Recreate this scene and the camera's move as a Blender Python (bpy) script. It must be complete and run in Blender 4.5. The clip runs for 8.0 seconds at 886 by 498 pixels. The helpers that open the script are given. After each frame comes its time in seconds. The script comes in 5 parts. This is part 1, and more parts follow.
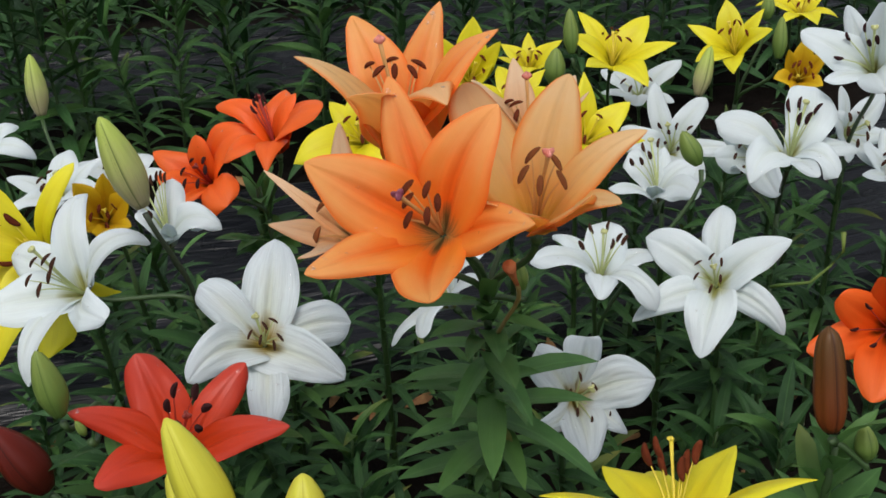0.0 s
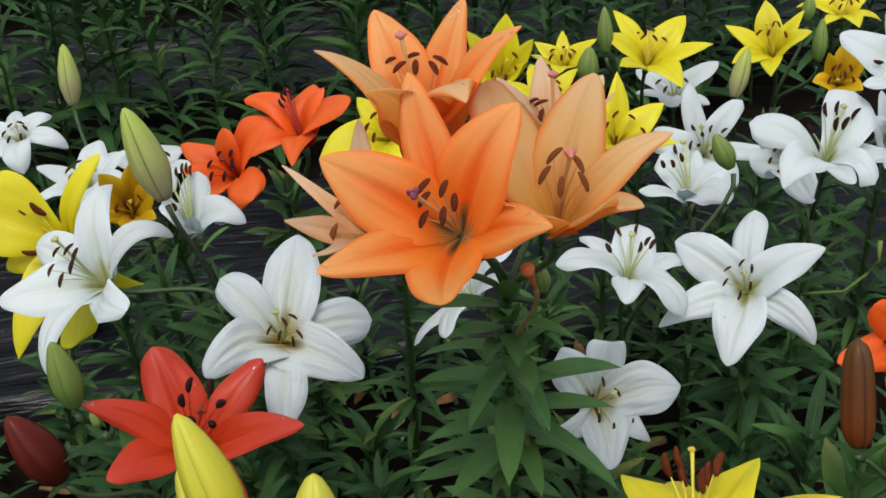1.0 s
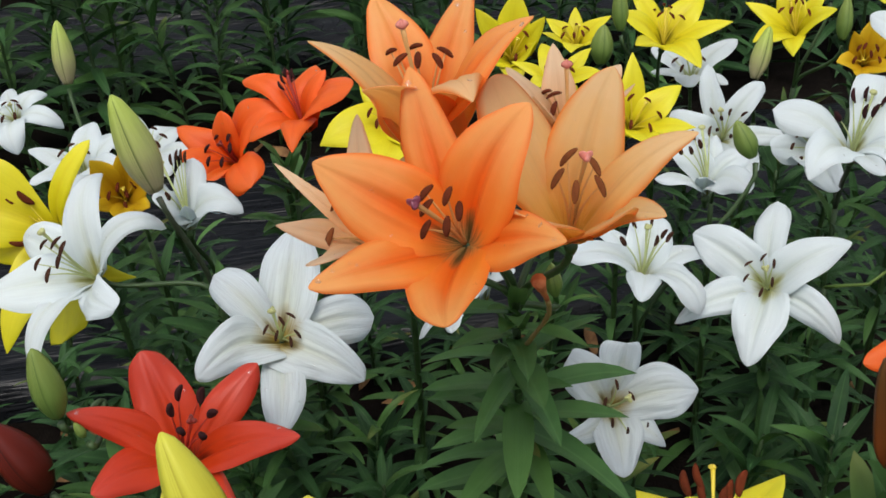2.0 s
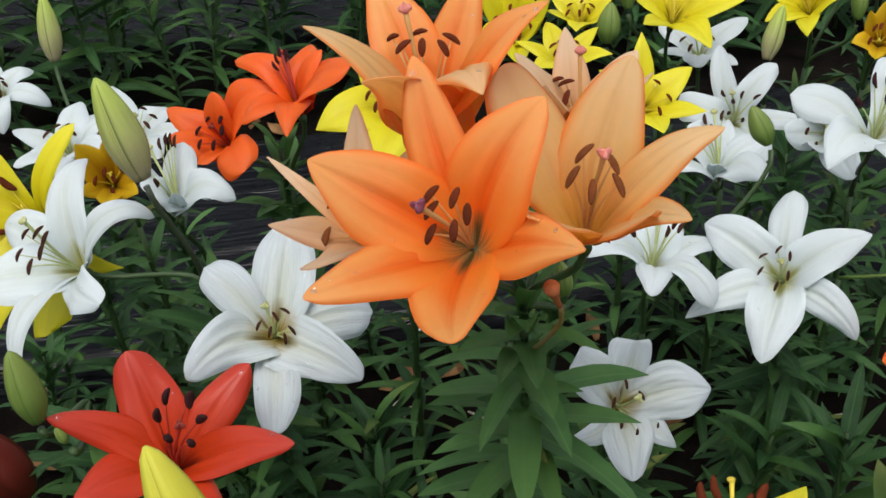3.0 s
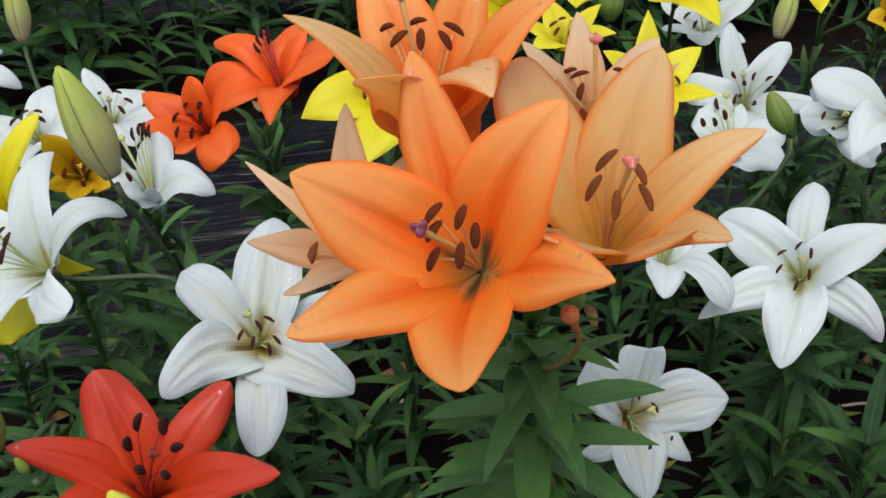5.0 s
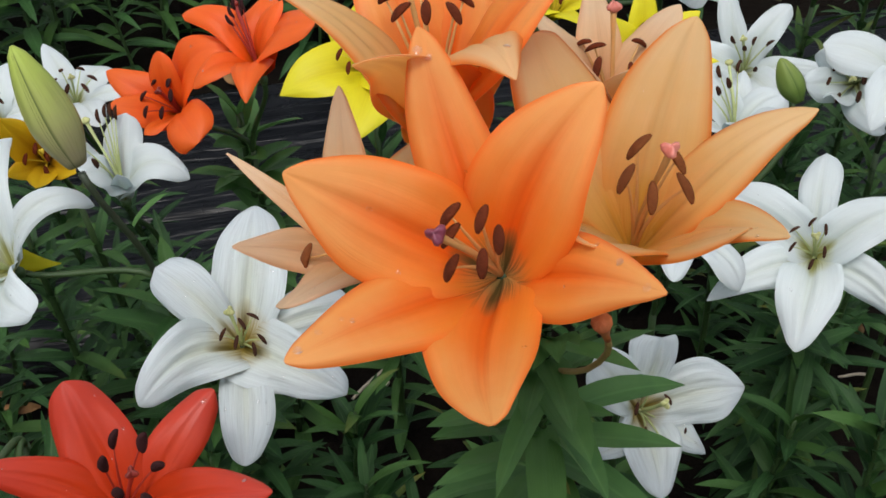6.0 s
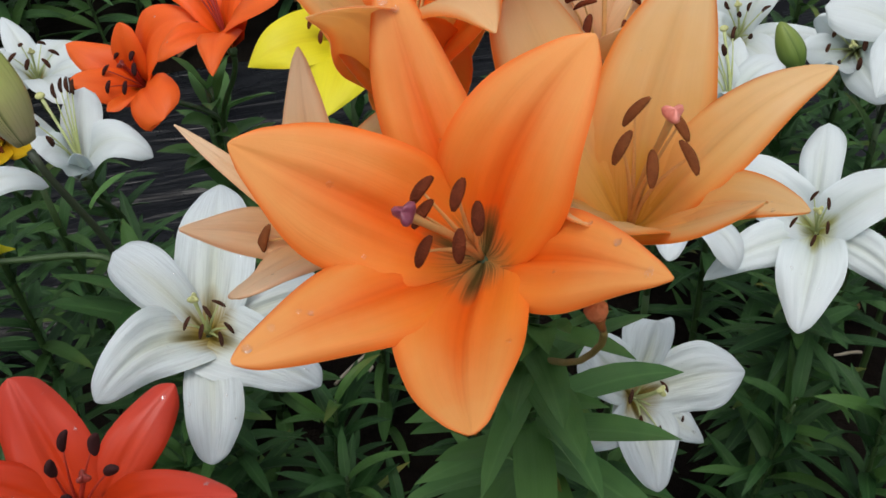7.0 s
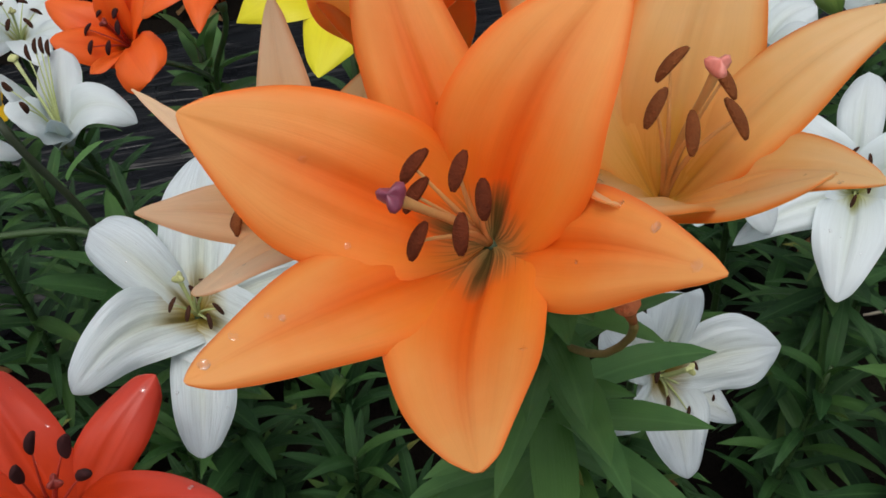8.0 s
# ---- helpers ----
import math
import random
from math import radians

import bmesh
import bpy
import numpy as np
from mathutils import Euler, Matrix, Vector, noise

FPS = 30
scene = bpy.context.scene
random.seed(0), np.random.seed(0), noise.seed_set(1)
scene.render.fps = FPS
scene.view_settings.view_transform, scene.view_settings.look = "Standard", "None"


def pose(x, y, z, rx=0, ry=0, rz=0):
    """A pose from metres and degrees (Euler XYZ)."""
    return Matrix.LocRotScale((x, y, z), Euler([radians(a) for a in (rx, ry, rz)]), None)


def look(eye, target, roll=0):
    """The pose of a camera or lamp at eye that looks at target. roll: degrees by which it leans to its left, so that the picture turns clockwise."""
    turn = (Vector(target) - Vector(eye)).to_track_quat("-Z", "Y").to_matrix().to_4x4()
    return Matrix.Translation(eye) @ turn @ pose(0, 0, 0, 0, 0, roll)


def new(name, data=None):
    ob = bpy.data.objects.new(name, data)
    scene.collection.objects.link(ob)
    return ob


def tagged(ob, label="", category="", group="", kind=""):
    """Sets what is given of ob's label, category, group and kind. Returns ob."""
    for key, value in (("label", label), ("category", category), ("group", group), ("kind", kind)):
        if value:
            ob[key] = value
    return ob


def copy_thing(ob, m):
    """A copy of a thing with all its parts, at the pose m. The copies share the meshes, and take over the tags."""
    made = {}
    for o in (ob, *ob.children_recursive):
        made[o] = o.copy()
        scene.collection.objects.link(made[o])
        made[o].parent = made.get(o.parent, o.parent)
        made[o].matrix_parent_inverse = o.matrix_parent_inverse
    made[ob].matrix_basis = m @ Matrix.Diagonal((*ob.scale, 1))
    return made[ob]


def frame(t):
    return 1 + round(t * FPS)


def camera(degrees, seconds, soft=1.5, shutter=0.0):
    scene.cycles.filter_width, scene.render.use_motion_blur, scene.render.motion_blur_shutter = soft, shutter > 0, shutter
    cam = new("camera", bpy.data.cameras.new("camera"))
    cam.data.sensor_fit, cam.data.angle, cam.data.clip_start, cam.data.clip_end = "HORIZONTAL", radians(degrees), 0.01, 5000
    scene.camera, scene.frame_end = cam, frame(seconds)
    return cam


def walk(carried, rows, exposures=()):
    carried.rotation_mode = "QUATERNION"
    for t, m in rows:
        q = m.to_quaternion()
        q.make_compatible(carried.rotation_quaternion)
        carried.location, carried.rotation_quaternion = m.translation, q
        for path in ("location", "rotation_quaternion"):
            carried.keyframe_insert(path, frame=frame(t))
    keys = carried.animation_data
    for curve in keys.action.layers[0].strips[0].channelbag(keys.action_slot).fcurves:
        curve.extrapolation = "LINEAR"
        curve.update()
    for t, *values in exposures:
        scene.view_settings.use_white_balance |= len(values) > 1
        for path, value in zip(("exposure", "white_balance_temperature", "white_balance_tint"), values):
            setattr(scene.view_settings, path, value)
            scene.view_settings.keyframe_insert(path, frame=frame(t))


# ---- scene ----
cam = camera(45.9, 8.0, 1.6)

PATH = [
    (0, (0.089, 0.309, 1.461), (0.007, 1.99, 0.382), -1.4),
    (0.5, (0.096, 0.313, 1.457), (-0.039, 1.985, 0.368), -1.7),
    (1, (0.102, 0.325, 1.454), (-0.048, 2.0, 0.371), -1.3),
    (1.5, (0.104, 0.354, 1.451), (-0.06, 2.014, 0.348), -1.5),
    (3, (0.089, 0.445, 1.431), (-0.067, 2.056, 0.256), -1.1),
    (3.5, (0.091, 0.451, 1.427), (-0.05, 2.059, 0.244), -0.8),
    (4, (0.085, 0.473, 1.42), (-0.056, 2.079, 0.235), -0.4),
    (4.5, (0.084, 0.497, 1.415), (-0.061, 2.094, 0.22), -0.7),
    (6, (0.048, 0.592, 1.378), (-0.029, 2.134, 0.106), -1.0),
    (6.5, (0.051, 0.616, 1.362), (-0.005, 2.151, 0.08), -0.9),
    (7, (0.052, 0.639, 1.34), (-0.001, 2.156, 0.037), -1.1),
    (7.5, (0.054, 0.675, 1.318), (-0.034, 2.155, -0.024), -2.4),
    (8, (0.055, 0.7, 1.301), (-0.025, 2.16, -0.064), -2.8),
]
walk(cam, [(t, look(eye, target, roll)) for t, eye, target, roll in PATH],
     exposures=((0, 0.36), (1.5, 0.43), (3, 0.48), (4.5, 0.48), (6, 0.42), (7, 0.37), (8, 0.29)))

# ---- light and sky: a bright overcast day ----
SUN_EL, SUN_AZ = 68.0, 188.0
world = bpy.data.worlds.new("overcast_sky")
scene.world = world
world.use_nodes = True
wn = world.node_tree
sky = wn.nodes.new("ShaderNodeTexSky")
sky.sky_type = "NISHITA"
sky.sun_disc = False
sky.sun_elevation = radians(SUN_EL)
sky.sun_rotation = radians(SUN_AZ)
sky.dust_density = 3.0
sky.air_density = 1.2
grey = wn.nodes.new("ShaderNodeHueSaturation")
grey.inputs["Saturation"].default_value = 0.32
wn.links.new(sky.outputs[0], grey.inputs["Color"])
wn.links.new(grey.outputs[0], wn.nodes["Background"].inputs[0])
wn.nodes["Background"].inputs[1].default_value = 0.15
sun = new("sun", bpy.data.lights.new("sun", "SUN"))
sun.data.energy = 1.15
sun.data.angle = radians(25)
sun.data.color = (1.0, 0.97, 0.92)
sun.matrix_world = look((3 * math.sin(radians(SUN_AZ)), 3 * math.cos(radians(SUN_AZ)), 3 * math.tan(radians(SUN_EL))), (0, 0, 0))


# ---- materials ----
def nodes(name):
    m = bpy.data.materials.new(name)
    m.use_nodes = True
    t = m.node_tree
    return m, t, t.nodes["Principled BSDF"], t.nodes["Material Output"]


def node(t, kind, **inputs):
    n = t.nodes.new(kind)
    for key, value in inputs.items():
        n.inputs[key.replace("_", " ")].default_value = value
    return n


def ramp(t, source, stops):
    n = t.nodes.new("ShaderNodeValToRGB")
    e = n.color_ramp.elements
    while len(e) < len(stops):
        e.new(0.5)
    for el, (p, c) in zip(e, stops):
        el.position, el.color = p, (*c, 1)
    t.links.new(source, n.inputs[0])
    return n.outputs[0]


def mixed(t, a, b, factor, kind="MIX"):
    n = t.nodes.new("ShaderNodeMix")
    n.data_type, n.blend_type = "RGBA", kind
    for slot, value in ((0, factor), (6, a), (7, b)):
        if isinstance(value, (int, float)):
            n.inputs[slot].default_value = value
        elif isinstance(value, tuple):
            n.inputs[slot].default_value = (*value, 1)
        else:
            t.links.new(value, n.inputs[slot])
    return n.outputs[2]


def maths(t, op, a, b=0.0, clamp=False):
    n = t.nodes.new("ShaderNodeMath")
    n.operation, n.use_clamp = op, clamp
    for slot, value in ((0, a), (1, b)):
        if isinstance(value, (int, float)):
            n.inputs[slot].default_value = value
        else:
            t.links.new(value, n.inputs[slot])
    return n.outputs[0]


def noise_out(t, scale, detail=3.0, coord=None, rough=0.55):
    n = node(t, "ShaderNodeTexNoise", Scale=scale, Detail=detail, Roughness=rough)
    if coord is None:
        tc = t.nodes.new("ShaderNodeTexCoord")
        coord = tc.outputs["Object"]
    t.links.new(coord, n.inputs["Vector"])
    return n.outputs["Fac"]


def bumped(t, bsdf, height, strength, distance):
    b = node(t, "ShaderNodeBump", Strength=strength, Distance=distance)
    t.links.new(height, b.inputs["Height"])
    t.links.new(b.outputs[0], bsdf.inputs["Normal"])


def see_through(t, bsdf, out, colour, amount):
    """Lets part of the light through a thin leaf or petal."""
    tr = t.nodes.new("ShaderNodeBsdfTranslucent")
    t.links.new(colour, tr.inputs[0])
    mx = t.nodes.new("ShaderNodeMixShader")
    mx.inputs[0].default_value = amount
    t.links.new(bsdf.outputs[0], mx.inputs[1])
    t.links.new(tr.outputs[0], mx.inputs[2])
    t.links.new(mx.outputs[0], out.inputs[0])


def petal_material(name, body, throat, rib, edge, tip, rib_amount=0.6, edge_amount=0.5, through_amount=0.3, throat_end=0.2, vein_amount=0.2, relief=0.35, gloss=0.35, streaks=None, far=1.35, back=None):
    """Petal tissue: a throat stain with dark streaks, a tinted midrib, a tinted rim and fine lengthwise veins."""
    m, t, bsdf, out = nodes(name)
    uv = t.nodes.new("ShaderNodeUVMap")
    uv.uv_map = "petal"
    sep = t.nodes.new("ShaderNodeSeparateXYZ")
    t.links.new(uv.outputs[0], sep.inputs[0])
    across, along = sep.outputs[0], sep.outputs[1]
    off = maths(t, "ABSOLUTE", maths(t, "SUBTRACT", across, 0.5))
    info = t.nodes.new("ShaderNodeObjectInfo")
    cloud = noise_out(t, 38.0, 4.0)
    base = mixed(t, body, tip, ramp(t, maths(t, "ADD", along, maths(t, "MULTIPLY", maths(t, "SUBTRACT", cloud, 0.5), 0.5)), [(0.25, (0, 0, 0)), (0.85, (1, 1, 1))]))
    # midrib
    ribw = ramp(t, maths(t, "ADD", off, maths(t, "MULTIPLY", maths(t, "SUBTRACT", cloud, 0.5), 0.12)), [(0.0, (1, 1, 1)), (0.08, (0.65, 0.65, 0.65)), (0.32, (0, 0, 0))])
    ribf = maths(t, "MULTIPLY", ribw, ramp(t, along, [(0.1, (1, 1, 1)), (0.55, (0.6, 0.6, 0.6)), (0.9, (0, 0, 0))]))
    base = mixed(t, base, rib, maths(t, "MULTIPLY", ribf, rib_amount))
    # two fine lines beside the midrib
    pair = maths(t, "MULTIPLY", ramp(t, off, [(0.012, (0.25, 0.25, 0.25)), (0.03, (1, 1, 1)), (0.055, (0, 0, 0))]), ramp(t, along, [(0.15, (1, 1, 1)), (0.85, (0.4, 0.4, 0.4)), (0.95, (0, 0, 0))]))
    base = mixed(t, base, tuple(0.8 * q for q in rib), maths(t, "MULTIPLY", pair, 0.28))
    # rim
    rim = ramp(t, maths(t, "ADD", off, maths(t, "MULTIPLY", maths(t, "SUBTRACT", cloud, 0.5), 0.05)), [(0.34, (0, 0, 0)), (0.44, (0.35, 0.35, 0.35)), (0.49, (1, 1, 1))])
    base = mixed(t, base, edge, maths(t, "MULTIPLY", rim, edge_amount))
    # veins
    comb = t.nodes.new("ShaderNodeCombineXYZ")
    t.links.new(maths(t, "MULTIPLY", across, 46.0), comb.inputs[0])
    t.links.new(maths(t, "MULTIPLY", along, 2.5), comb.inputs[1])
    t.links.new(maths(t, "MULTIPLY", info.outputs["Random"], 20.0), comb.inputs[2])
    vein = noise_out(t, 1.0, 2.0, comb.outputs[0])
    close = t.nodes.new("ShaderNodeCombineXYZ")
    t.links.new(maths(t, "MULTIPLY", across, 120.0), close.inputs[0])
    t.links.new(maths(t, "MULTIPLY", along, 4.0), close.inputs[1])
    t.links.new(maths(t, "MULTIPLY", info.outputs["Random"], 35.0), close.inputs[2])
    hair = noise_out(t, 1.0, 2.0, close.outputs[0])
    base = mixed(t, base, ramp(t, vein, [(0.3, (0.78, 0.78, 0.78)), (0.65, (1, 1, 1))]), vein_amount, "MULTIPLY")
    base = mixed(t, base, ramp(t, hair, [(0.36, (0.78, 0.78, 0.78)), (0.5, (1, 1, 1))]), vein_amount, "MULTIPLY")
    # throat
    base = mixed(t, base, throat, ramp(t, maths(t, "ADD", along, maths(t, "MULTIPLY", off, 0.35)), [(throat_end * 0.35, (1, 1, 1)), (throat_end, (0.4, 0.4, 0.4)), (throat_end * 1.6, (0, 0, 0))]))
    furrow = maths(t, "MULTIPLY", ramp(t, maths(t, "ADD", off, maths(t, "MULTIPLY", maths(t, "SUBTRACT", vein, 0.5), 0.1)), [(0.03, (1, 1, 1)), (0.1, (0, 0, 0))]), ramp(t, along, [(throat_end * 0.8, (0.8, 0.8, 0.8)), (throat_end * 1.5, (0, 0, 0))]))
    base = mixed(t, base, streaks or tuple(0.22 * q for q in throat), furrow)
    streak = maths(t, "MULTIPLY", ramp(t, vein, [(0.4, (1, 1, 1)), (0.52, (0, 0, 0))]), ramp(t, maths(t, "ADD", along, maths(t, "MULTIPLY", off, 0.25)), [(throat_end * 0.7, (0.6, 0.6, 0.6)), (throat_end * far, (0, 0, 0))]))
    base = mixed(t, base, streaks or tuple((0.35 if relief < 0.9 else 0.7) * q for q in throat), streak)
    var = mixed(t, base, ramp(t, info.outputs["Random"], [(0.0, (0.9, 0.9, 0.9)), (1.0, (1, 1, 1))]), 1.0, "MULTIPLY")
    t.links.new(var, bsdf.inputs["Base Color"])
    bsdf.inputs["Roughness"].default_value = 0.42
    bsdf.inputs["Specular IOR Level"].default_value = gloss
    fine = noise_out(t, 900.0, 2.0)
    bumped(t, bsdf, maths(t, "ADD", maths(t, "ADD", maths(t, "MULTIPLY", vein, 0.8), maths(t, "MULTIPLY", hair, 0.5)), maths(t, "MULTIPLY", fine, 0.2)), relief, 0.0012)
    see_through(t, bsdf, out, var, through_amount)
    # the underside, thinner tissue
    under = m.copy()
    under.name = name + "_underside"
    for n in under.node_tree.nodes:
        if n.bl_idname == "ShaderNodeMixShader":
            n.inputs[0].default_value = 0.86
    if back:
        ut = under.node_tree
        skin = next(n for n in ut.nodes if n.bl_idname == "ShaderNodeBsdfPrincipled").inputs["Base Color"].links[0].from_socket
        pale = mixed(ut, skin, back, 0.6)
        for n in ut.nodes:
            if n.bl_idname == "ShaderNodeBsdfPrincipled":
                ut.links.new(pale, n.inputs["Base Color"])
            elif n.bl_idname == "ShaderNodeBsdfTranslucent":
                ut.links.new(pale, n.inputs["Color"])
    return m, under


PETAL = {
    "peach": petal_material("peach_petal", (0.93, 0.27, 0.03), (0.6, 0.38, 0.13), (0.95, 0.125, 0.004), (0.94, 0.17, 0.012), (0.94, 0.42, 0.125), 1.0, 0.75, 0.42, 0.17, 0.08, 0.2, 0.34, (0.085, 0.06, 0.014), 1.6, (0.95, 0.6, 0.27)),
    "pale_peach": petal_material("pale_peach_petal", (0.92, 0.53, 0.14), (0.95, 0.64, 0.11), (0.92, 0.6, 0.27), (0.92, 0.27, 0.03), (0.92, 0.64, 0.32), 0.5, 0.95, 0.55, 0.24, 0.08, 0.2, 0.42, (0.82, 0.47, 0.07), 1.5, (0.95, 0.66, 0.34)),
    "faded_peach": petal_material("faded_peach_petal", (0.95, 0.58, 0.28), (0.82, 0.52, 0.22), (0.88, 0.48, 0.24), (0.88, 0.42, 0.2), (0.95, 0.7, 0.46), 0.45, 0.5, 0.5),
    "vermilion": petal_material("vermilion_petal", (0.94, 0.128, 0.01), (0.5, 0.08, 0.006), (0.88, 0.075, 0.004), (0.92, 0.11, 0.01), (0.94, 0.165, 0.025), 0.55, 0.3, 0.4, 0.2, 0.15, 0.3, 0.3),
    # the red tip colour has the pinkish sheen of the tips painted in
    "red": petal_material("red_petal", (0.61, 0.047, 0.006), (0.3, 0.015, 0.004), (0.63, 0.051, 0.005), (0.53, 0.027, 0.008), (0.56, 0.046, 0.022), 0.5, 0.3, 0.3, 0.18, 0.08, 0.15, 0.42),
    "yellow": petal_material("yellow_petal", (0.76, 0.66, 0.012), (0.55, 0.45, 0.01), (0.72, 0.54, 0.008), (0.76, 0.68, 0.016), (0.76, 0.69, 0.022), 0.5, 0.3),
    "gold": petal_material("gold_petal", (0.66, 0.39, 0.01), (0.35, 0.16, 0.008), (0.5, 0.22, 0.006), (0.66, 0.38, 0.01), (0.7, 0.46, 0.015), 0.5, 0.3),
    "white": petal_material("white_petal", (0.74, 0.812, 0.825), (0.48, 0.48, 0.12), (0.69, 0.75, 0.6), (0.76, 0.825, 0.84), (0.75, 0.815, 0.835), 0.4, 0.3, 0.36, 0.17, 0.18, 0.6, 0.3, (0.33, 0.33, 0.09), 1.35),
    "stained_white": petal_material("stained_white_petal", (0.7, 0.765, 0.765), (0.5, 0.36, 0.06), (0.69, 0.72, 0.52), (0.72, 0.79, 0.82), (0.7, 0.77, 0.805), 0.6, 0.3, 0.34, 0.22, 0.5, 1.0),
}


def plain_material(name, a, b, scale, rough, bump=0.3, depth=0.001, spec=0.4, through_amount=0.0):
    m, t, bsdf, out = nodes(name)
    info = t.nodes.new("ShaderNodeObjectInfo")
    n1 = noise_out(t, scale, 4.0)
    n2 = noise_out(t, scale * 7, 3.0)
    f = maths(t, "ADD", maths(t, "MULTIPLY", n1, 0.7), maths(t, "MULTIPLY", n2, 0.3))
    c = ramp(t, f, [(0.3, a), (0.7, b)])
    c = mixed(t, c, ramp(t, info.outputs["Random"], [(0.0, (0.75, 0.75, 0.75)), (1.0, (1, 1, 1))]), 1.0, "MULTIPLY")
    t.links.new(c, bsdf.inputs["Base Color"])
    bsdf.inputs["Roughness"].default_value = rough
    bsdf.inputs["Specular IOR Level"].default_value = spec
    bumped(t, bsdf, n2, bump, depth)
    if through_amount:
        see_through(t, bsdf, out, c, through_amount)
    return m


def leaf_material(name, dark, light, vein, lined=0.6, thin=0.1):
    """Lily leaf: waxy green with a pale midvein and fine parallel veins."""
    m, t, bsdf, out = nodes(name)
    uv = t.nodes.new("ShaderNodeUVMap")
    uv.uv_map = "petal"
    sep = t.nodes.new("ShaderNodeSeparateXYZ")
    t.links.new(uv.outputs[0], sep.inputs[0])
    off = maths(t, "ABSOLUTE", maths(t, "SUBTRACT", sep.outputs[0], 0.5))
    info = t.nodes.new("ShaderNodeObjectInfo")
    cloud = noise_out(t, 3.0, 4.0)
    c = ramp(t, maths(t, "ADD", maths(t, "MULTIPLY", cloud, 0.6), maths(t, "MULTIPLY", info.outputs["Random"], 0.4)), [(0.25, dark), (0.75, light)])
    comb = t.nodes.new("ShaderNodeCombineXYZ")
    t.links.new(maths(t, "MULTIPLY", sep.outputs[0], 22.0), comb.inputs[0])
    t.links.new(maths(t, "MULTIPLY", sep.outputs[1], 1.5), comb.inputs[1])
    fine = noise_out(t, 1.0, 2.0, comb.outputs[0])
    c = mixed(t, c, ramp(t, fine, [(0.3, (0.75, 0.75, 0.75)), (0.7, (1.1, 1.1, 1.1))]), lined, "MULTIPLY")
    c = mixed(t, c, vein, ramp(t, off, [(0.0, (0.55, 0.55, 0.55)), (0.07, (0, 0, 0))]))
    c = mixed(t, c, (0.055, 0.12, 0.022), ramp(t, info.outputs["Random"], [(0.62, (0, 0, 0)), (0.95, (0.6, 0.6, 0.6))]))
    # a few yellowing leaves
    c = mixed(t, c, (0.16, 0.15, 0.03), ramp(t, maths(t, "MULTIPLY", maths(t, "POWER", info.outputs["Random"], 14.0), sep.outputs[1]), [(0.3, (0, 0, 0)), (0.9, (0.8, 0.8, 0.8))]))
    t.links.new(c, bsdf.inputs["Base Color"])
    bsdf.inputs["Roughness"].default_value = 0.46
    bsdf.inputs["Specular IOR Level"].default_value = 0.22
    bumped(t, bsdf, fine, 0.5 * lined, 0.02)
    see_through(t, bsdf, out, c, thin)
    return m


GLAUCOUS = leaf_material("broad_lily_leaf", (0.05, 0.125, 0.036), (0.106, 0.225, 0.06), (0.098, 0.205, 0.064), 0.3, 0.3)
LEAF = leaf_material("lily_leaf", (0.012, 0.043, 0.012), (0.042, 0.112, 0.028), (0.06, 0.13, 0.042))
STEM = plain_material("green_stem", (0.025, 0.055, 0.015), (0.045, 0.085, 0.025), 30.0, 0.5)
DARK_STEM = plain_material("dark_green_stem", (0.025, 0.035, 0.02), (0.045, 0.06, 0.03), 30.0, 0.5)
FILAMENT = {
    "peach": plain_material("pale_orange_filament", (0.75, 0.38, 0.12), (0.8, 0.5, 0.2), 60.0, 0.45, through_amount=0.2),
    "white": plain_material("pale_green_filament", (0.42, 0.48, 0.16), (0.6, 0.66, 0.36), 60.0, 0.45, through_amount=0.2),
    "red": plain_material("dark_red_filament", (0.3, 0.02, 0.015), (0.42, 0.04, 0.02), 60.0, 0.45),
    "yellow": plain_material("yellow_filament", (0.65, 0.5, 0.03), (0.75, 0.6, 0.06), 60.0, 0.45),
}
ANTHER = plain_material("rust_brown_anther", (0.075, 0.013, 0.004), (0.165, 0.032, 0.009), 160.0, 0.85, 0.8, 0.002, 0.15)
RUST_ANTHER = plain_material("orange_brown_anther", (0.13, 0.035, 0.01), (0.22, 0.07, 0.02), 160.0, 0.85, 0.8, 0.002, 0.15)
BROWN_ANTHER = plain_material("dark_brown_anther", (0.035, 0.014, 0.008), (0.08, 0.03, 0.016), 160.0, 0.85, 0.8, 0.002, 0.15)
DARK_ANTHER = plain_material("dark_maroon_anther", (0.02, 0.006, 0.008), (0.05, 0.014, 0.014), 160.0, 0.85, 0.8, 0.002, 0.15)
STIGMA = {
    "peach": plain_material("pink_stigma", (0.55, 0.16, 0.12), (0.65, 0.25, 0.2), 80.0, 0.4),
    "mauve": plain_material("mauve_stigma", (0.13, 0.025, 0.05), (0.27, 0.06, 0.095), 80.0, 0.4),
    "white": plain_material("greenish_stigma", (0.4, 0.42, 0.16), (0.5, 0.5, 0.24), 80.0, 0.4),
    "yellow": plain_material("yellow_stigma", (0.7, 0.55, 0.05), (0.75, 0.6, 0.08), 80.0, 0.4),
    "red": plain_material("dark_red_stigma", (0.18, 0.02, 0.015), (0.25, 0.03, 0.02), 80.0, 0.4),
}


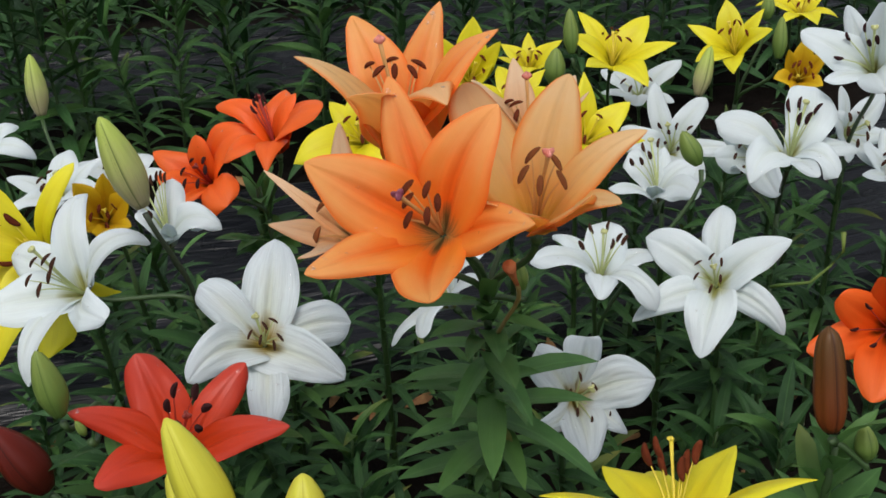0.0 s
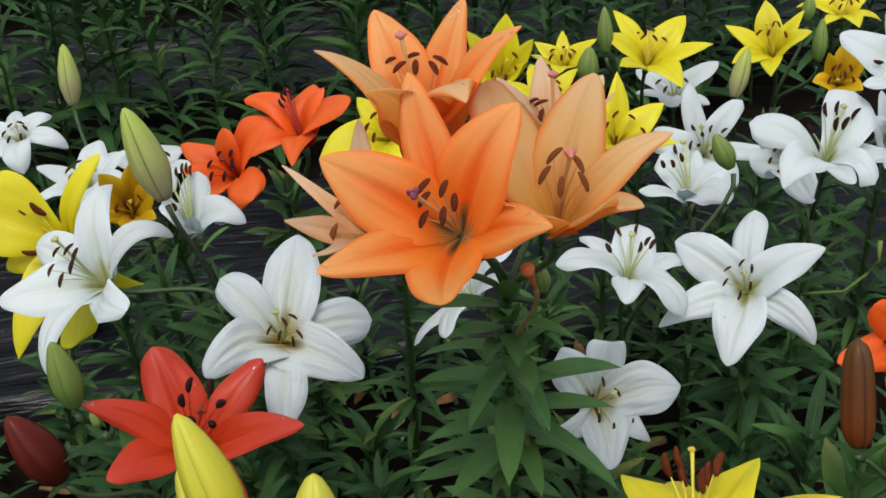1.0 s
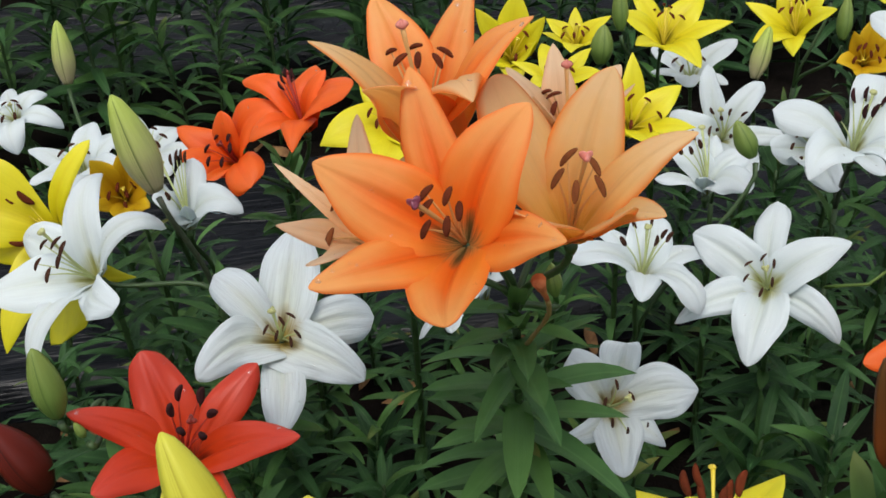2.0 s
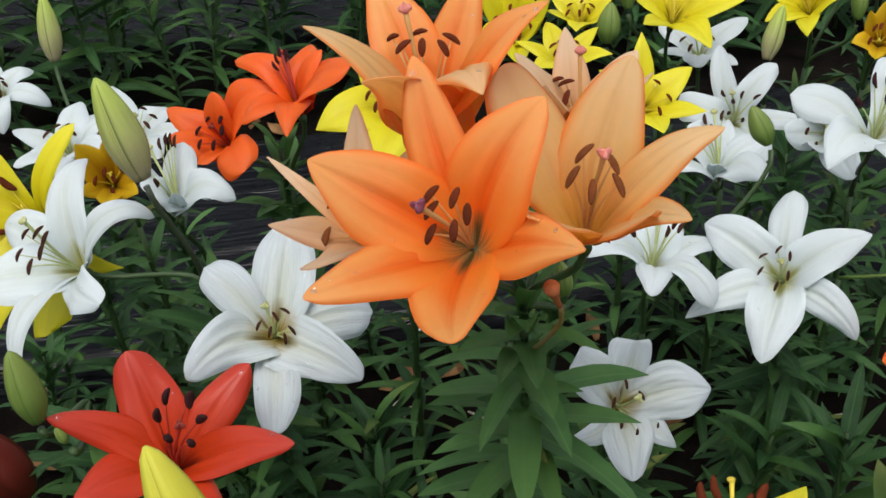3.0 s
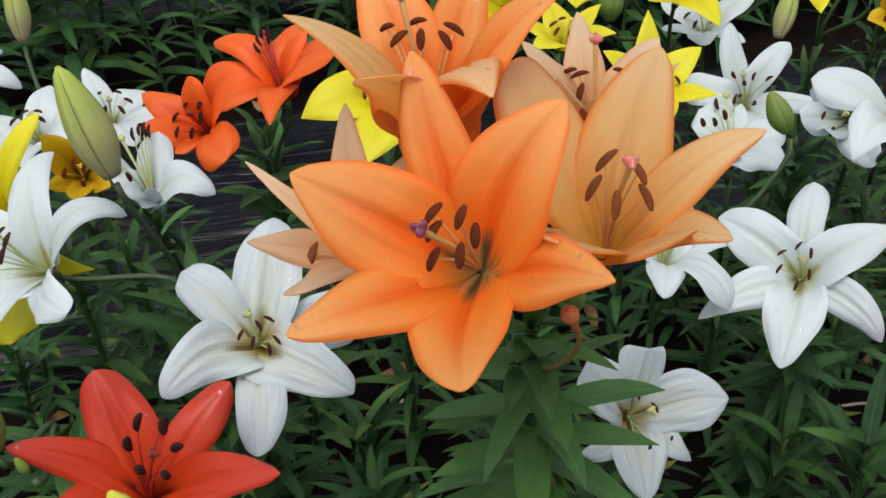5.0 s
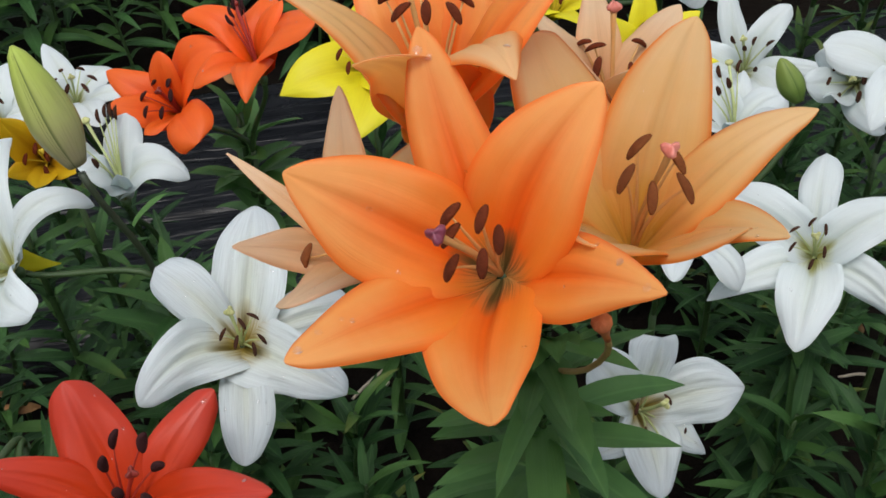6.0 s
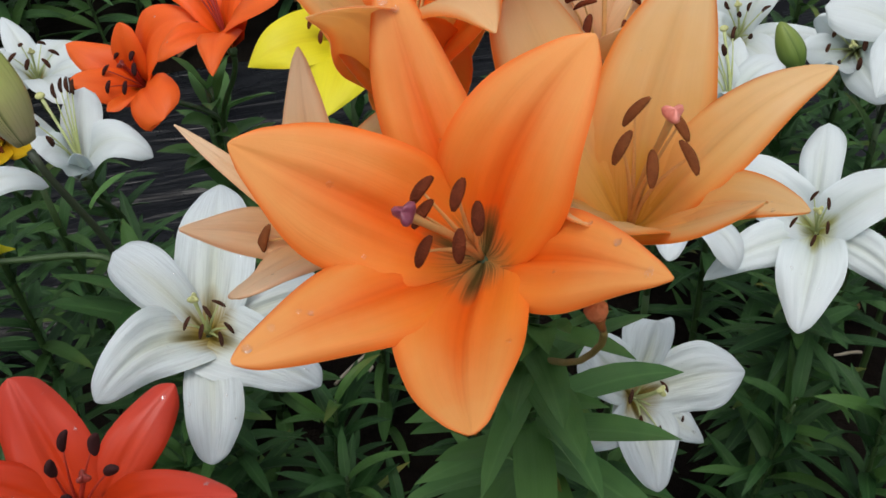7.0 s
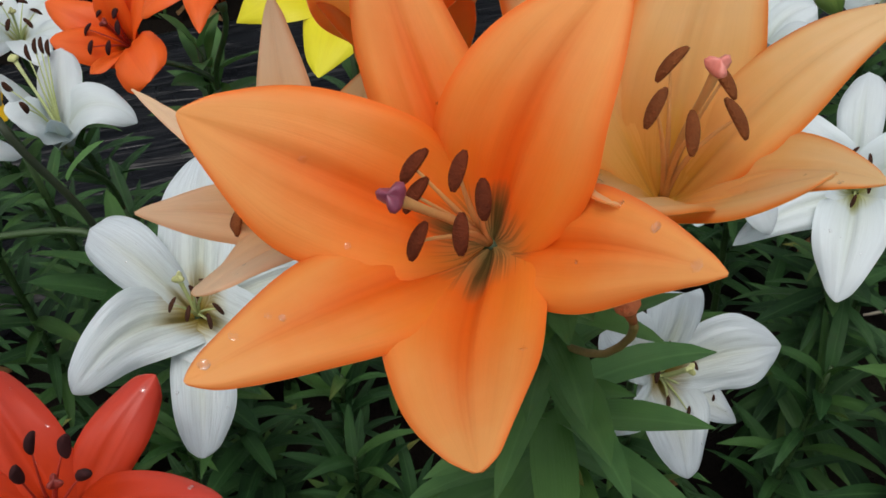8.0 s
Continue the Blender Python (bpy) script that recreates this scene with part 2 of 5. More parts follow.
def bud_material(name, low, high, seam):
    m, t, bsdf, out = nodes(name)
    uv = t.nodes.new("ShaderNodeUVMap")
    uv.uv_map = "petal"
    sep = t.nodes.new("ShaderNodeSeparateXYZ")
    t.links.new(uv.outputs[0], sep.inputs[0])
    cloud = noise_out(t, 45.0, 4.0)
    c = ramp(t, maths(t, "ADD", sep.outputs[1], maths(t, "MULTIPLY", maths(t, "SUBTRACT", cloud, 0.5), 0.4)), [(0.1, low), (0.85, high)])
    comb = t.nodes.new("ShaderNodeCombineXYZ")
    t.links.new(maths(t, "MULTIPLY", sep.outputs[0], 60.0), comb.inputs[0])
    t.links.new(maths(t, "MULTIPLY", sep.outputs[1], 2.5), comb.inputs[1])
    c = mixed(t, c, seam, ramp(t, noise_out(t, 1.0, 3.0, comb.outputs[0]), [(0.5, (0, 0, 0)), (0.8, (0.32, 0.32, 0.32))]))
    wave = maths(t, "ABSOLUTE", maths(t, "SINE", maths(t, "MULTIPLY", sep.outputs[0], math.pi * 3)))
    c = mixed(t, c, seam, ramp(t, wave, [(0.0, (0.95, 0.95, 0.95)), (0.3, (0, 0, 0))]))
    t.links.new(c, bsdf.inputs["Base Color"])
    bsdf.inputs["Roughness"].default_value = 0.42
    bsdf.inputs["Specular IOR Level"].default_value = 0.18
    bumped(t, bsdf, cloud, 0.2, 0.002)
    return m


BUD = {
    "cream": bud_material("cream_green_bud", (0.26, 0.235, 0.13), (0.31, 0.385, 0.075), (0.055, 0.075, 0.02)),
    "green": bud_material("green_bud", (0.08, 0.14, 0.03), (0.15, 0.2, 0.045), (0.06, 0.1, 0.02)),
    "yellow": bud_material("yellow_bud", (0.42, 0.38, 0.02), (0.46, 0.44, 0.05), (0.3, 0.27, 0.02)),
    "brown": bud_material("brown_bud", (0.115, 0.027, 0.007), (0.08, 0.036, 0.01), (0.03, 0.008, 0.004)),
    "dark_red": bud_material("dark_red_bud", (0.055, 0.009, 0.005), (0.09, 0.009, 0.005), (0.03, 0.006, 0.004)),
}


def soil_material():
    m, t, bsdf, out = nodes("dark_soil")
    n1, n2, n3 = noise_out(t, 3.0, 5.0), noise_out(t, 45.0, 6.0, rough=0.7), noise_out(t, 220.0, 3.0)
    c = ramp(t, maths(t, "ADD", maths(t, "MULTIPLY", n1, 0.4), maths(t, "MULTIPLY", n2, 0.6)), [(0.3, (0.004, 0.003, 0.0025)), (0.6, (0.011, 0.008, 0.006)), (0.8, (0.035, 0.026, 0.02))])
    t.links.new(c, bsdf.inputs["Base Color"])
    bsdf.inputs["Roughness"].default_value = 0.95
    bsdf.inputs["Specular IOR Level"].default_value = 0.06
    bumped(t, bsdf, maths(t, "ADD", n2, maths(t, "MULTIPLY", n3, 0.4)), 1.0, 0.02)
    return m


def film_material():
    """Black mulch film, dusty and finely wrinkled along its run."""
    m, t, bsdf, out = nodes("black_mulch_film")
    tc = t.nodes.new("ShaderNodeTexCoord")
    mp = t.nodes.new("ShaderNodeMapping")
    mp.inputs["Scale"].default_value = (0.8, 13.0, 6.0)
    t.links.new(tc.outputs["Object"], mp.inputs[0])
    streak = noise_out(t, 1.0, 5.0, mp.outputs[0], 0.6)
    mp2 = t.nodes.new("ShaderNodeMapping")
    mp2.inputs["Scale"].default_value = (2.0, 46.0, 6.0)
    t.links.new(tc.outputs["Object"], mp2.inputs[0])
    fine = noise_out(t, 1.0, 3.0, mp2.outputs[0], 0.6)
    dust = noise_out(t, 9.0, 5.0)
    c = ramp(t, maths(t, "ADD", maths(t, "MULTIPLY", streak, 0.6), maths(t, "MULTIPLY", dust, 0.4)), [(0.35, (0.002, 0.0022, 0.003)), (0.66, (0.005, 0.0058, 0.008)), (0.85, (0.016, 0.018, 0.024))])
    t.links.new(c, bsdf.inputs["Base Color"])
    t.links.new(ramp(t, dust, [(0.3, (0.2, 0.2, 0.2)), (0.75, (0.42, 0.42, 0.42))]), bsdf.inputs["Roughness"])
    bsdf.inputs["Specular IOR Level"].default_value = 0.2
    bumped(t, bsdf, maths(t, "ADD", streak, maths(t, "MULTIPLY", fine, 0.35)), 0.8, 0.03)
    return m


SOIL = soil_material()
FILM = film_material()
LITTER = plain_material("dead_leaf_litter", (0.12, 0.05, 0.02), (0.3, 0.17, 0.07), 25.0, 0.8, 0.5, 0.002, 0.2)
STRAW = plain_material("bleached_straw", (0.4, 0.34, 0.25), (0.55, 0.48, 0.38), 60.0, 0.7)
WITHERED = plain_material("withered_orange_petal", (0.36, 0.08, 0.02), (0.52, 0.16, 0.05), 60.0, 0.7, 0.6, 0.002)
DRY_STALK = plain_material("drying_stalk", (0.17, 0.13, 0.03), (0.27, 0.18, 0.06), 90.0, 0.6, 0.4, 0.001)
DEW, dew_t, dew_b, dew_o = nodes("water_drop")
dew_clear = dew_t.nodes.new("ShaderNodeBsdfTransparent")
dew_gloss = node(dew_t, "ShaderNodeBsdfGlossy", Roughness=0.12)
dew_fresnel = node(dew_t, "ShaderNodeFresnel", IOR=1.33)
dew_mix = dew_t.nodes.new("ShaderNodeMixShader")
dew_t.links.new(maths(dew_t, "ADD", maths(dew_t, "MULTIPLY", dew_fresnel.outputs[0], 0.35), 0.07, True), dew_mix.inputs[0])
dew_t.links.new(dew_clear.outputs[0], dew_mix.inputs[1])
dew_t.links.new(dew_gloss.outputs[0], dew_mix.inputs[2])
dew_t.links.new(dew_mix.outputs[0], dew_o.inputs[0])
dew_t.nodes.remove(dew_b)


# ---- mesh helpers ----
def mesh_of(name, verts, faces, uvs=None, material=None):
    me = bpy.data.meshes.new(name)
    me.from_pydata(verts, [], faces)
    if uvs is not None:
        layer = me.uv_layers.new(name="petal")
        for loop in me.loops:
            layer.data[loop.index].uv = uvs[loop.vertex_index]
    me.polygons.foreach_set("use_smooth", [True] * len(me.polygons))
    if material:
        me.materials.append(material)
    me.update()
    return me


def part(name, me, parent, m=None, label=""):
    ob = new(name, me)
    ob.parent = parent
    if m is not None:
        ob.matrix_basis = m
    if label:
        tagged(ob, label)
    return ob


def tube(points, radii, sides=8, material=None, name="tube", close=True):
    """A round bar along points (Vectors) with a radius at each."""
    verts, faces, uvs = [], [], []
    n = len(points)
    up = Vector((0.31, 0.17, 0.93))
    for i, p in enumerate(points):
        d = (points[min(i + 1, n - 1)] - points[max(i - 1, 0)]).normalized()
        a = d.cross(up)
        if a.length < 1e-3:
            a = d.cross(Vector((1, 0, 0)))
        a.normalize()
        b = d.cross(a)
        for k in range(sides):
            w = 2 * math.pi * k / sides
            verts.append(p + (a * math.cos(w) + b * math.sin(w)) * radii[i])
            uvs.append((k / sides, i / (n - 1)))
    for i in range(n - 1):
        for k in range(sides):
            k2 = (k + 1) % sides
            faces.append((i * sides + k, i * sides + k2, (i + 1) * sides + k2, (i + 1) * sides + k))
    if close:
        faces.append(tuple(range(sides))[::-1])
        faces.append(tuple((n - 1) * sides + k for k in range(sides)))
    return mesh_of(name, verts, faces, uvs, material)


def bezier(p0, p1, p2, p3, n):
    out = []
    for i in range(n):
        s = i / (n - 1)
        r = 1 - s
        out.append(p0 * r**3 + p1 * (3 * r * r * s) + p2 * (3 * r * s * s) + p3 * s**3)
    return out


# ---- lily parts ----
def petal_mesh(a0, a1, length, width, inner, colour, seed, fine=False, crease=0.0, bend=0.0, roll=0.0, form=None):
    """A petal in the plane y = 0, its midrib leaving the axis at a0 degrees and ending at a1 degrees from it. roll: its turn about
    the midrib; form: two powers that fill out its foot and its tip, and one that sets how late the midrib bends."""
    ns, nu = (34, 28) if fine else (22, 18) if colour.endswith("white") else (20, 10)
    rnd = random.Random(seed)
    ph1, ph2, ph3 = (rnd.uniform(0, 6.28) for _ in range(3))
    ruffle = rnd.uniform(0.02, 0.05) * (1.2 if inner else 0.7)
    if colour.endswith("white"):
        peak_a, peak_b = (0.62, 0.68) if inner else (0.66, 0.76)
        ruffle *= 1.7
    elif colour in ("red", "vermilion"):
        peak_a, peak_b = (0.6, 0.66) if inner else (0.64, 0.74)
    elif colour == "peach":
        peak_a, peak_b = (0.68, 0.84) if inner else (0.72, 0.96)
    else:
        peak_a, peak_b = (0.62, 0.88) if inner else (0.68, 0.92)
    late = 1.3
    furrow = 0.13 if inner else 0.1
    if form:
        peak_a, peak_b, late = form
    blunt = 0.0 if colour in ("yellow", "gold") or peak_b < 0.5 else 0.04
    top = max(((i / 60 + 0.05) ** peak_a) * (1 - i / 60) ** peak_b for i in range(61))
    r, h = 0.002, 0.0
    front, uvs, normals = [], [], []
    steps = 6
    # closer rows towards the rounded tip
    along = [1 - (1 - i / ns) ** (1.6 if blunt else 1.0) for i in range(ns + 1)]
    for i in range(ns + 1):
        s = along[i]
        ang = radians(a0 + (a1 - a0) * s**late)
        half = 0.5 * width * ((s + 0.05) ** peak_a) * max(1 - s + blunt * s**8, 0.0) ** peak_b / top
        if blunt and s > 1 - 2 * blunt:
            half *= math.sqrt(max(1 - ((s - 1) / (2 * blunt) + 1) ** 2, 0.0))
        half = max(half * min(0.4 + 10 * s, 1.0), 0.0006)
        cup = (0.4 * (1 - s) ** 1.2 - 0.1 * s) if inner else ((0.14 if colour == "peach" else 0.3) * (1 - s) ** 1.2 - 0.18 * s)
        if colour in ("red", "vermilion") or colour.endswith("white"):
            cup -= (0.42 if colour == "red" else 0.2) * s**1.5
        tr, th = math.sin(ang), math.cos(ang)
        mid = bend * length * math.sin(math.pi * s)
        cr, sr = math.cos(radians(roll) * min(2 * s, 1)), math.sin(radians(roll) * min(2 * s, 1))
        for j in range(nu + 1):
            u = 2 * j / nu - 1
            lift = cup * half * (u * u)
            lift -= furrow * half * math.exp(-((u / 0.13) ** 2)) * (1 - 0.6 * s)
            lift += 0.5 * furrow * half * math.exp(-(((abs(u) - 0.24) / 0.11) ** 2)) * (1 - s)
            lift += ruffle * half * u * u * math.sin(9 * s + ph1 + (2 if u > 0 else 0)) * 2.2
            lift -= 1.5 * half * max(0.0, abs(u) - 0.72) ** 2 * (1.0 if inner else 1.6)
            lift += 0.03 * half * math.sin(5 * s + 2.3 * u + ph2)
            lift += crease * half * (math.sin(13 * u + 1.5 * s + ph3) + 0.45 * math.sin(24 * u * (1 + 0.25 * s) + 2.1 * math.sin(5 * s + ph1) + ph2)) * math.sin(math.pi * min(s * 1.1, 1))
            side = mid + half * u * (1 + 0.03 * math.sin(11 * s + ph3 + u))
            over = side - mid
            side, lift = mid + over * cr - lift * sr, over * sr + lift * cr
            front.append(Vector((r - th * lift, side, h + tr * lift)))
            normals.append(Vector((-th * cr, -sr, tr * cr)))
            uvs.append((j / nu, s))
        gap = along[min(i + 1, ns)] - s
        for q in range(steps):
            sq = s + gap * (q + 0.5) / steps
            aq = radians(a0 + (a1 - a0) * min(sq, 1) ** late)
            r += math.sin(aq) * length * gap / steps
            h += math.cos(aq) * length * gap / steps
    w = nu + 1
    verts, faces = list(front), []
    back = {}
    for i in range(ns + 1):
        for j in range(w):
            k = i * w + j
            back[k] = len(verts)
            verts.append(front[k] - normals[k] * (0.0008 if 0 < j < nu and 0 < i < ns else 0.00025))
            uvs.append(uvs[k])
    for i in range(ns):
        for j in range(nu):
            a, b, c, d = i * w + j, i * w + j + 1, (i + 1) * w + j + 1, (i + 1) * w + j
            faces.append((a, d, c, b))
            faces.append((back[a], back[b], back[c], back[d]))
    me = mesh_of("petal", verts, faces, uvs, PETAL[colour][0])
    me.materials.append(PETAL[colour][1])
    me.polygons.foreach_set("material_index", [0, 1] * (len(faces) // 2))
    return me


def anther_mesh(length, thick, material):
    """Two pollen lobes lying side by side, grooved between."""
    verts, faces, uvs = [], [], []
    n, k = 9, 10
    for i in range(n):
        s = i / (n - 1)
        rad = thick * 0.5 * (max(math.sin(math.pi * (0.02 + 0.96 * s)), 0.03)) ** 0.42
        for q in range(k):
            w = 2 * math.pi * q / k
            lobe = 1 + 0.28 * abs(math.cos(w)) - 0.12
            verts.append(((s - 0.5) * length, math.cos(w) * rad * lobe * 1.1, math.sin(w) * rad * lobe * 0.9 - 0.1 * length * (2 * s - 1) ** 2))
            uvs.append((q / k, s))
    for i in range(n - 1):
        for q in range(k):
            q2 = (q + 1) % k
            faces.append((i * k + q, i * k + q2, (i + 1) * k + q2, (i + 1) * k + q))
    faces += [tuple(range(k))[::-1], tuple((n - 1) * k + q for q in range(k))]
    return mesh_of("anther", verts, faces, uvs, material)


def stigma_mesh(size, material):
    """A three-lobed knob."""
    verts, faces, uvs = [], [], []
    n, k = 7, 18
    for i in range(n):
        a = math.pi * i / (n - 1)
        for q in range(k):
            w = 2 * math.pi * q / k
            lobe = 1 + 0.3 * math.cos(3 * w)
            rad = size * 0.5 * max(math.sin(a), 0.02) * lobe
            verts.append((math.cos(w) * rad, math.sin(w) * rad, -math.cos(a) * size * 0.38 + 0.1 * size * math.cos(3 * w)))
            uvs.append((q / k, i / (n - 1)))
    for i in range(n - 1):
        for q in range(k):
            q2 = (q + 1) % k
            faces.append((i * k + q, i * k + q2, (i + 1) * k + q2, (i + 1) * k + q))
    faces += [tuple(range(k))[::-1], tuple((n - 1) * k + q for q in range(k))]
    return mesh_of("stigma", verts, faces, uvs, material)


def drop_mesh():
    """A water drop of unit radius, flat underneath."""
    verts, faces = [], []
    n, k = 6, 10
    for i in range(n):
        a = 0.5 * math.pi * i / (n - 1)
        for q in range(k):
            w = 2 * math.pi * q / k
            verts.append((math.cos(w) * max(math.cos(a), 0.02), math.sin(w) * max(math.cos(a), 0.02) * 0.9, math.sin(a) * 0.5))
    for i in range(n - 1):
        for q in range(k):
            q2 = (q + 1) % k
            faces.append((i * k + q, i * k + q2, (i + 1) * k + q2, (i + 1) * k + q))
    faces += [tuple(range(k))[::-1], tuple((n - 1) * k + q for q in range(k))]
    return mesh_of("dewdrop", verts, faces, None, DEW)


DROP = drop_mesh()
KIND = {
    # petal colour: filament, anther, stigma, anther length, wide and narrow petal widths over length
    "peach": ("peach", ANTHER, "peach", 0.0135),
    "pale_peach": ("peach", RUST_ANTHER, "peach", 0.018),
    "faded_peach": ("peach", ANTHER, "peach", 0.016),
    "vermilion": ("red", DARK_ANTHER, "red", 0.015),
    "red": ("red", DARK_ANTHER, "red", 0.015),
    "yellow": ("yellow", ANTHER, "yellow", 0.013),
    "gold": ("yellow", ANTHER, "yellow", 0.013),
    "white": ("white", BROWN_ANTHER, "white", 0.015),
}
ANTHERS = {}


def flower_pose(base, yaw, el):
    """Base at the receptacle, local z out of the mouth of the flower."""
    y, e = radians(yaw), radians(el)
    a = Vector((math.cos(e) * math.cos(y), math.cos(e) * math.sin(y), math.sin(e)))
    x = Vector((-math.sin(y), math.cos(y), 0))
    b = a.cross(x)
    m = Matrix((x, b, a)).transposed().to_4x4()
    m.translation = base
    return m


def lily(plant, colour, base, yaw, el, a0, petals, wide, slim, first, stamens, style, fine=False, dark=False, label="", mauve=False, crease=0.012, upright=False, dew=0, pollen=1.0, tints=()):
    """One open flower: receptacle, six petals, six stamens and the style. petals in turn: (azimuth, end angle, length), or (azimuth, start angle,
    end angle, length, width over length, sideways bend, roll and the three powers of its form);
    stamens: (azimuth, angle from the axis, reach)."""
    root = plant.matrix_basis.translation
    m = flower_pose(Vector(base) - root, yaw, el)
    thread, dust, knob, anther_len = KIND[colour]
    dust = DARK_ANTHER if dark else dust
    anther_len *= pollen
    cup = tube([Vector((0, 0, z)) for z in (-0.014, -0.008, -0.003, 0.0)], [0.0035, 0.0055, 0.005, 0.002], 10, STEM, "receptacle")
    fl = part("flower", cup, plant, m, label)
    inner = first == "P"
    for i, (az, *given) in enumerate(petals):
        seed = hash((round(base[0] * 1000), i)) % 9999
        skin = dict(tints).get(i, colour)
        if len(given) == 2:
            a1, ln = given
            me = petal_mesh(a0 if inner else a0 + 4, a1 if inner else a1 - 5, ln, ln * (wide if inner else slim), inner, skin, seed, fine, crease)
        else:
            start, a1, ln, share, bend, roll, *form = given
            me = petal_mesh(start, a1, ln, ln * share, inner, skin, seed, fine, crease, bend, roll, form)
        part("petal", me, fl, pose(0, 0, 0.0008 if inner else -0.0012, 0, 0, az))
        inner = not inner
    for i in range(dew):
        rnd = random.Random(i * 31 + int(base[0] * 5000))
        skin = rnd.choice([o for o in fl.children if o.name.startswith("petal")])
        rows, cols = (34, 28) if fine else (22, 18) if colour == "white" else (20, 10)
        v = skin.data.vertices[rnd.randrange(rows // 4, rows * 3 // 4) * (cols + 1) + rnd.randrange(3, cols - 2)]
        if fine and colour in ("red", "peach") and i < 4:
            v = skin.data.vertices[(rows - 6 - i) * (cols + 1) + cols // 2 + (-4, 5, 0, -2)[i]]
        q = v.normal if v.normal.dot(Vector((-0.4, 0, 1))) > 0 else -v.normal
        dm = q.to_track_quat("Z", "Y").to_matrix().to_4x4()
        dm.translation = v.co
        size = (0.0022, 0.0024, 0.0025, 0.002)[i] if fine and colour in ("red", "peach") and i < 4 else rnd.choice((0.0008, 0.001, 0.0014, 0.002))
        part("dewdrop", DROP, fl, skin.matrix_basis @ dm @ Matrix.Diagonal((size, size, size * 0.42, 1)))
    for az, ang, reach in stamens:
        d = Vector((math.sin(radians(ang)) * math.cos(radians(az)), math.sin(radians(ang)) * math.sin(radians(az)), math.cos(radians(ang))))
        tip = d * reach
        mid = Vector((d.x * 0.3, d.y * 0.3, d.z * 0.75)) * reach * 0.6
        part("filament", tube(bezier(Vector((d.x * 0.004, d.y * 0.004, 0.004)), mid * 0.6, mid * 1.25, tip, 8), [0.0011] * 5 + [0.0009, 0.0007, 0.0005], 6, FILAMENT[thread], "filament"), fl)
        key = (round(anther_len, 3), dust.name)
        if key not in ANTHERS:
            ANTHERS[key] = anther_mesh(anther_len, anther_len * (0.31 if colour == "peach" else 0.25 if thread == "peach" else 0.4 if thread == "red" else 0.32 if upright else 0.24), dust)
        side = Vector((-math.sin(radians(az)), math.cos(radians(az)), 0))
        rnd = random.Random(int(az * 7 + ang * 13 + reach * 5000))
        hang = m.to_3x3().transposed() @ Vector((0, 0, 1))
        hang = hang - d * hang.dot(d) * 0.9 + d.cross(side) * 0.05 + side * rnd.uniform(-0.16, 0.16)
        if upright:
            hang = d + side * rnd.uniform(-0.25, 0.25) + d.cross(side) * rnd.uniform(-0.2, 0.2)
        hang.normalize()
        out = (side if upright else d) - hang * hang.dot(side if upright else d)
        out.normalize()
        am = Matrix((hang, out.cross(hang).normalized(), out)).transposed().to_4x4()
        am.translation = tip
        part("anther", ANTHERS[key], fl, am)
    if style:
        az, ang, reach = style
        d = Vector((math.sin(radians(ang)) * math.cos(radians(az)), math.sin(radians(ang)) * math.sin(radians(az)), math.cos(radians(ang))))
        tip = d * reach
        part("style", tube(bezier(Vector((0, 0, 0.004)), Vector((0, 0, reach * 0.45)), tip * 0.75, tip, 8), [0.002, 0.0017, 0.0015, 0.0014, 0.0014, 0.0015, 0.0018, 0.0021], 8, FILAMENT[thread], "style"), fl)
        sm = d.to_track_quat("Z", "Y").to_matrix().to_4x4()
        sm.translation = tip
        part("stigma", stigma_mesh(0.006 if thread == "yellow" else 0.0085, STIGMA["mauve" if mauve else knob]), fl, sm)
    return fl


def bud_mesh(length, width, colour):
    """A closed bud: three ridged sepals meeting in a blunt tip; along +z from its base."""
    verts, faces, uvs = [], [], []
    n, k = 16, 48 if colour == "brown" else 24
    for i in range(n):
        s = i / (n - 1)
        if s < 0.38:
            rad = 0.5 * width * (0.42 + 0.58 * math.sin(0.5 * math.pi * s / 0.38))
        else:
            rad = 0.5 * width * (0.2 + 0.8 * max(math.cos(0.5 * math.pi * (s - 0.38) / 0.62), 0.0) ** 0.9)
        if colour == "brown":
            rad = 0.5 * width * (1 - 0.2 * s) * (0.28 + 0.78 * max(1 - abs(2 * s - 0.97) ** 3.4, 0.0) ** 0.6)
        if i == n - 1:
            rad *= 0.4
        for q in range(k):
            w = 2 * math.pi * q / k
            groove = 1 - 0.2 * math.exp(-((math.sin(1.5 * w) / 0.22) ** 2)) + 0.05 * math.cos(3 * w) + (0.03 * math.cos(9 * w) if colour == "brown" else 0.0)
            verts.append((math.cos(w) * rad * groove, math.sin(w) * rad * groove, s * length))
            uvs.append((q / k, s))
    for i in range(n - 1):
        for q in range(k):
            q2 = (q + 1) % k
            faces.append((i * k + q, i * k + q2, (i + 1) * k + q2, (i + 1) * k + q))
    faces += [tuple(range(k))[::-1], tuple((n - 1) * k + q for q in range(k))]
    return mesh_of("bud", verts, faces, uvs, BUD[colour])


